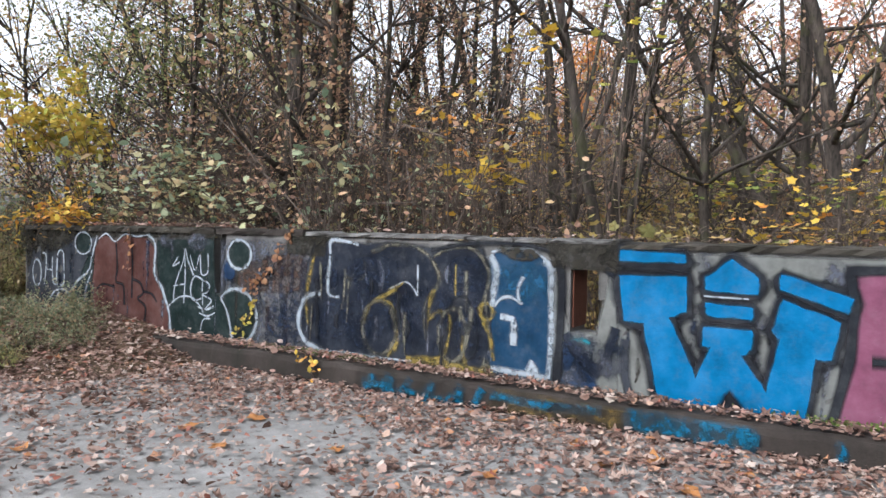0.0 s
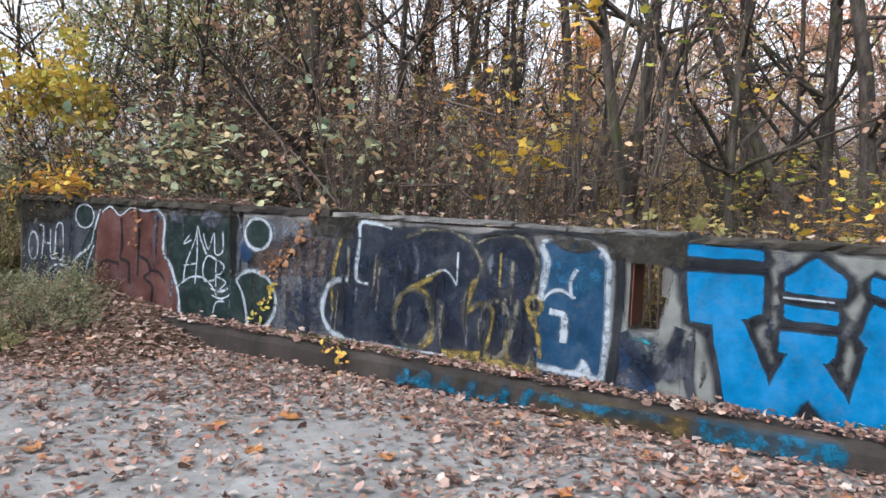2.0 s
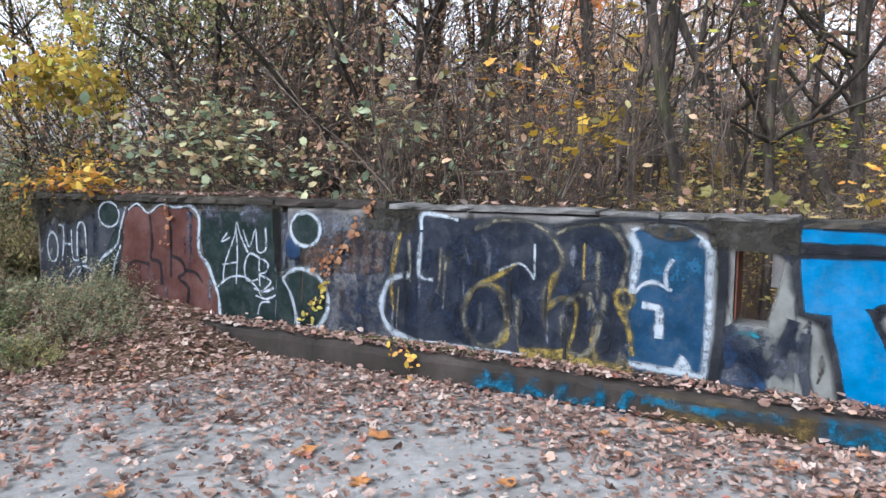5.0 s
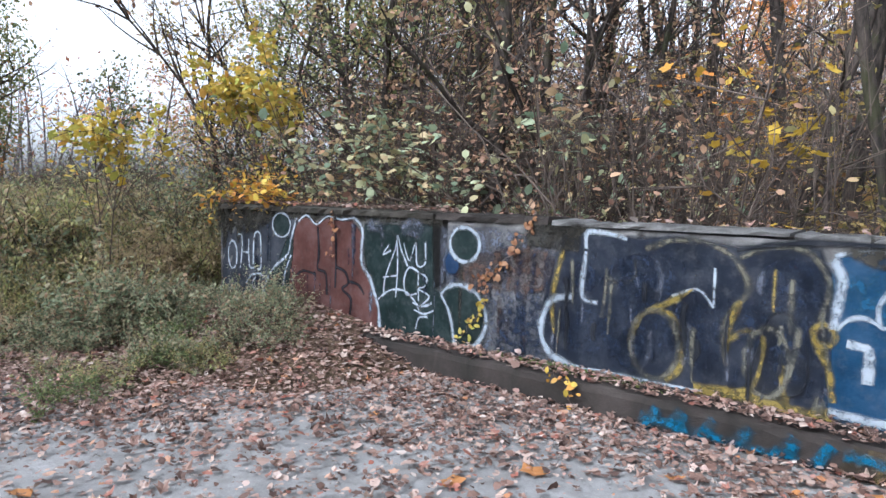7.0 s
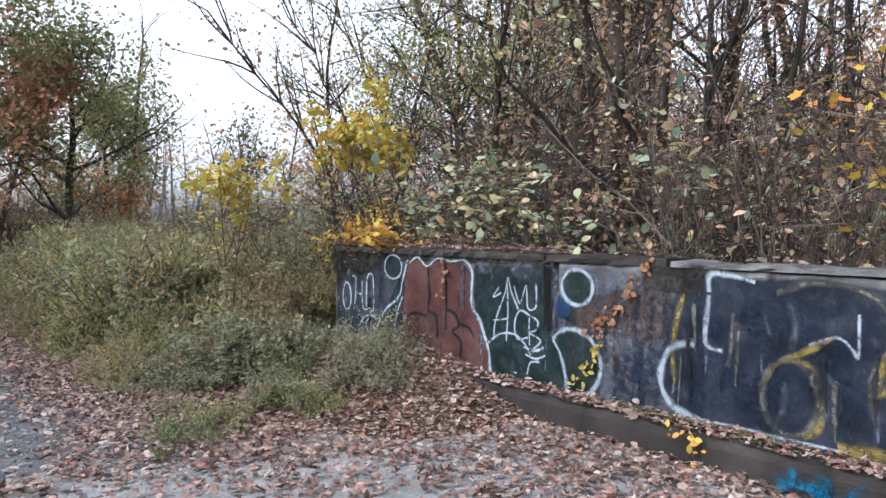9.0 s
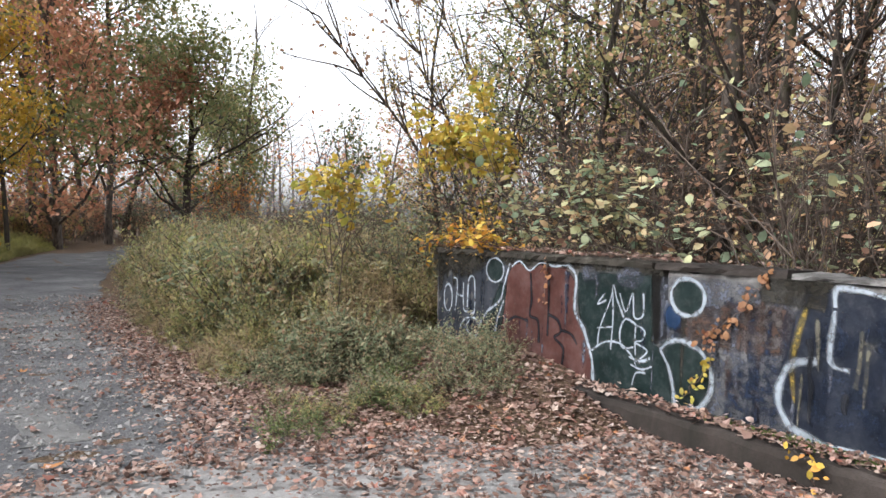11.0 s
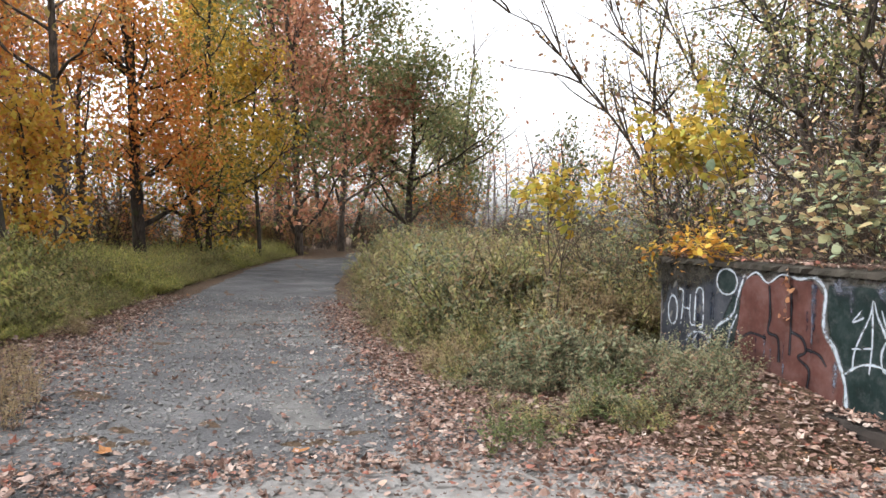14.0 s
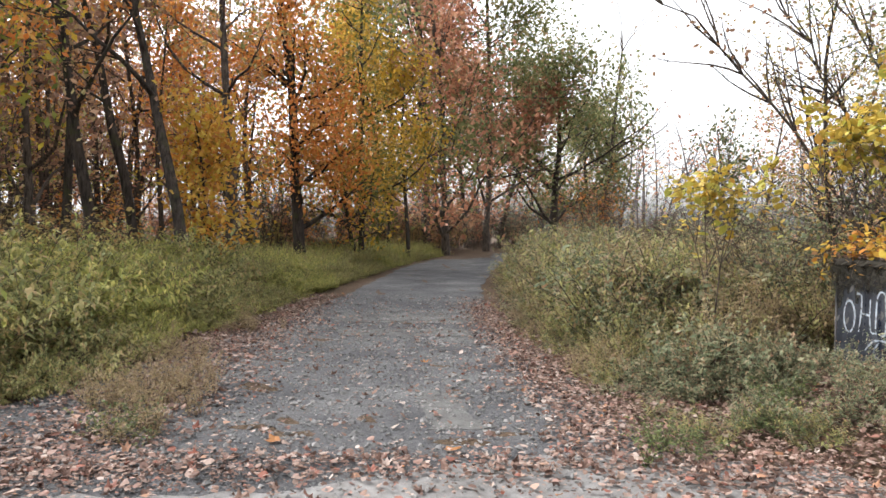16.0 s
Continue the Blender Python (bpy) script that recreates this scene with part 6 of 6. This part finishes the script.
# ---------------- long bare boughs over the lane ----------------
def bough_tree(foot, mid, tip, seed, label, radius=0.035):
    r = random.Random(seed)
    foot, mid, tip = Vector(foot), Vector(mid), Vector(tip)
    out = ([], [])
    n = 12
    pts = [foot.lerp(mid, k / n).lerp(mid.lerp(tip, k / n), k / n) + Vector((r.gauss(0, 0.04), r.gauss(0, 0.04), r.gauss(0, 0.03))) for k in range(n + 1)]
    tube(out, pts, [radius * (1 - 0.9 * k / n) + 0.003 for k in range(n + 1)], 6)
    tips = []
    for _ in range(26):
        j = r.randint(3, n - 1)
        d = (pts[j + 1] - pts[j]).normalized() + Vector((r.gauss(0, 0.35), r.gauss(0, 0.35), r.gauss(0.25, 0.35)))
        bp = wander(r, pts[j], d, r.uniform(0.6, 1.7), 6, 0.1)
        tube(out, bp, [0.014 * (1 - 0.8 * k / 6) + 0.002 for k in range(7)], 4)
        for _ in range(4):
            k = r.randint(2, 5)
            tp = wander(r, bp[k], (bp[k + 1] - bp[k]).normalized() + Vector((r.gauss(0, 0.5), r.gauss(0, 0.5), r.gauss(0, 0.4))), r.uniform(0.2, 0.7), 3, 0.12)
            tube(out, tp, [0.005, 0.004, 0.003, 0.002], 3)
            tips += tp[1:]
    ob = new("leaning_tree")
    ob.location = foot
    part("trunk", tri_mesh("trunk", np.array(out[0]) - np.array(foot), out[1], BARK, True), ob)
    V, F = leaves_on(tips, seed, 190, 0.075, 0.05, OVAL)
    part("crown", tri_mesh("crown", V - np.array(foot), F, BROWN), ob)
    return tagged(ob, label, "tree")


bough_tree((-2.7, 3.01, -0.4), (-2.8, 1.34, 3.5), (-2.95, -1.21, 4.94), 90, "slender leaning tree with bare boughs and few leaves")
bough_tree((-3.67, 3.58, -0.4), (-3.73, 2.53, 4.14), (-3.84, 0.68, 5.81), 91, "slender leaning tree with bare boughs and few leaves")
bough_tree((-4.58, 5.07, -0.4), (-4.66, 3.73, 4.76), (-4.75, 2.2, 6.48), 92, "slender leaning tree with bare boughs and few leaves")


# ---------------- stones, patches and tufts on the lane ----------------
def stones(name, label, n, seed, size, region, material):
    rng = np.random.default_rng(seed)
    r = random.Random(seed)
    t = np.array([(1, 0, 0), (-1, 0, 0), (0, 1, 0), (0, -1, 0), (0, 0, 0.7), (0, 0, -0.7)], float)
    f = np.array([(0, 2, 4), (2, 1, 4), (1, 3, 4), (3, 0, 4), (2, 0, 5), (1, 2, 5), (3, 1, 5), (0, 3, 5)])
    X, Y = rng.uniform(*region[:2], n), rng.uniform(*region[2:], n)
    ok = (Y > road_edge(ROAD_L, X)) & (Y < road_edge(ROAD_R, X) + 0.3)
    P = np.stack([X[ok], Y[ok], np.full(ok.sum(), 0.006)], 1)
    return tagged(new(name, tri_mesh(name, *scatter(t, f, rot_mats(rng, P, size, 0.4, 0.5)), material)), label, "stones", kind="stuff")


STONE = concrete_mat("grey_gravel", [(0.12, 0.12, 0.12), (0.24, 0.235, 0.228), (0.4, 0.39, 0.375)], (0.08, 0.07, 0.06), 0.3)
stones("gravel", "loose grey gravel scattered over the worn lane", 9000, 91, 0.011, (-6, 3.2, -8.5, -2.5), STONE)
stones("pebbles", "small loose stones on the asphalt lane", 2600, 92, 0.022, (-9, 3.2, -8.5, -2.5), STONE)

PATCH = concrete_mat("smooth_grey_patch", [(0.1, 0.1, 0.098), (0.14, 0.139, 0.135), (0.18, 0.178, 0.17)], (0.07, 0.065, 0.06), 0.4, 120)
sheet("road_patch", [(0.45, -4.2), (1.0, -4.17), (1.7, -4.08)], [(0.5, -3.84), (1.1, -3.78), (1.75, -3.68)], PATCH, "smooth grey repair patch in the asphalt lane", 0.005, 24, 0.03, 5)
sheet("road_patch", [(-5.6, -5.4), (-5.0, -5.6), (-4.4, -5.2)], [(-5.3, -3.2), (-4.9, -3.1), (-4.3, -3.3)], PATCH, "pale cracked strip across the lane", 0.005, 20, 0.06, 6)
sheet("road_patch", [(-3.6, -5.2), (-3.3, -5.4), (-3.0, -5.0)], [(-3.7, -3.4), (-3.35, -3.3), (-2.9, -3.5)], PATCH, "pale worn strip across the lane", 0.005, 20, 0.06, 7)

LOW_GREEN = leaf_mat("low_green_leaves", [(0, (0.07, 0.1, 0.04)), (0.6, (0.14, 0.18, 0.07)), (1, (0.25, 0.24, 0.1))])
tuft_rows, low_rows = [], []
rt = random.Random(95)
for cx, cy, n in ((0.9, -6.6, 26), (0.2, -6.5, 20), (1.6, -6.2, 10), (-1.2, -6.9, 16), (-3.5, -6.6, 12)):
    for _ in range(n):
        tuft_rows.append((cx + rt.gauss(0, 0.35), cy + rt.gauss(0, 0.25), rt.uniform(0.2, 0.5), rt.uniform(0.25, 0.5)))
for cx, cy, n in ((1.75, -6.3, 8), (2.1, -2.45, 12), (1.85, -1.6, 8), (1.3, -1.2, 10)):
    for _ in range(n):
        low_rows.append((cx + rt.gauss(0, 0.16), cy + rt.gauss(0, 0.14), rt.uniform(0.18, 0.36), rt.uniform(0.25, 0.45)))
foot_rows = []
for cx, cy, n in ((0.3, -0.6, 12), (0.9, -0.7, 10), (1.55, -0.42, 14), (1.75, -0.7, 12), (2.2, -0.8, 8), (0.8, -1.3, 9), (1.5, -1.5, 6), (0.3, -1.8, 7)):
    for _ in range(n):
        foot_rows.append((cx + rt.gauss(0, 0.2), min(cy + rt.gauss(0, 0.18), -0.15), rt.uniform(0.16, 0.46), rt.uniform(0.25, 0.5)))
weeds("foot_weeds", "low grey-green weeds among leaves at the wall's foot", broad, foot_rows, WEED_GREY, TWIG, 11)
weeds("dry_tufts", "dry straw-coloured grass tufts at the lane's edge", fine, tuft_rows, STRAW, TWIG, 8)
weeds("low_green_weeds", "low green weeds at the edge of the leaves", broad, low_rows, LOW_GREEN, TWIG, 9)

# single large maple leaves that stand out on the deck and the lane
leaf_spots = [(5.15, -1.37, 0.16), (4.95, -1.75, 0.15), (7.55, -0.82, 0.14), (6.5, -0.5, 0.13), (7.35, -1.0, 0.12), (6.0, -1.6, 0.12), (5.4, -1.9, 0.13), (7.1, -0.75, 0.12), (6.2, -0.75, 0.12), (8.0, -0.75, 0.13),
              (2.25, -3.98, 0.14), (4.55, -2.55, 0.12), (3.9, -1.3, 0.11), (2.0, -5.2, 0.13), (-0.9, -4.1, 0.11), (3.6, -3.2, 0.14), (4.1, -3.4, 0.12), (6.9, -1.5, 0.12), (7.8, -1.15, 0.13), (5.7, -0.95, 0.11)]
for k, (x, y, size) in enumerate(leaf_spots):
    V, F = maple_leaf(0.35 + 0.25 * (k % 3), 700 + k)
    me = tri_mesh("fallen_maple_leaf", V * size, F, LITTER_ORANGE)
    ob = new("fallen_maple_leaf", me)
    ob.matrix_world = pose(x, y, 0.02, rt.uniform(-8, 8), rt.uniform(-8, 8), rt.uniform(0, 360))
    tagged(ob, "large orange fallen maple leaf lying on the ground", "leaf", "large fallen leaves")

# moss cushions on the kerb by the wall
MOSS = leaf_mat("kerb_moss", [(0, (0.03, 0.05, 0.012)), (0.6, (0.07, 0.1, 0.02)), (1, (0.12, 0.13, 0.04))], 0.1, 0.9)
rng = np.random.default_rng(97)
for cx, w, n in ((4.4, 0.28, 500), (4.95, 0.15, 160), (8.6, 0.3, 200)):
    P = np.stack([rng.normal(cx, w, n), rng.uniform(-0.2, -0.02, n), np.full(n, 0.205) + rng.uniform(0, 0.015, n)], 1)
    tagged(new("moss_cushion", tri_mesh("moss_cushion", *scatter(*DIAMOND, rot_mats(rng, P, 0.025)), MOSS)), "green moss cushion on the kerb by the wall", "moss", kind="stuff")

# dead leaves and twigs lying along the wall's top
rng = np.random.default_rng(98)
n = 800
X = np.where(rng.random(n) < 0.8, rng.uniform(0, 3.4, n), rng.uniform(3, 10, n))
P = np.stack([X, rng.uniform(-0.03, 0.32, n), np.interp(X, [0, 3.2, 4.3, 6, 7.1, 10], [1.255, 1.25, 1.24, 1.225, 1.21, 1.205]) + rng.exponential(0.008, n)], 1)
tagged(new("wall_top_litter", tri_mesh("wall_top_litter", *scatter(*DRY[3], rot_mats(rng, P, 0.042, 0.5, 0.35)), LITTER)), "dead leaves lying on the wall's top", "leaves", kind="stuff")
for k in range(26):
    x = rt.uniform(0.1, 3.6)
    pts = wander(rt, (x, rt.uniform(-0.02, 0.3), 1.25), (rt.gauss(0, 1), rt.gauss(-0.25, 0.4), rt.uniform(-0.05, 0.35)), rt.uniform(0.25, 0.7), 5, 0.2)
    out = ([], [])
    tube(out, pts, [0.004, 0.004, 0.003, 0.003, 0.002, 0.001], 4)
    tagged(new("dead_twig", tri_mesh("dead_twig", out[0], out[1], TWIG, True)), "thin dead twig lying across the wall's top", "twig", "twigs on the wall")
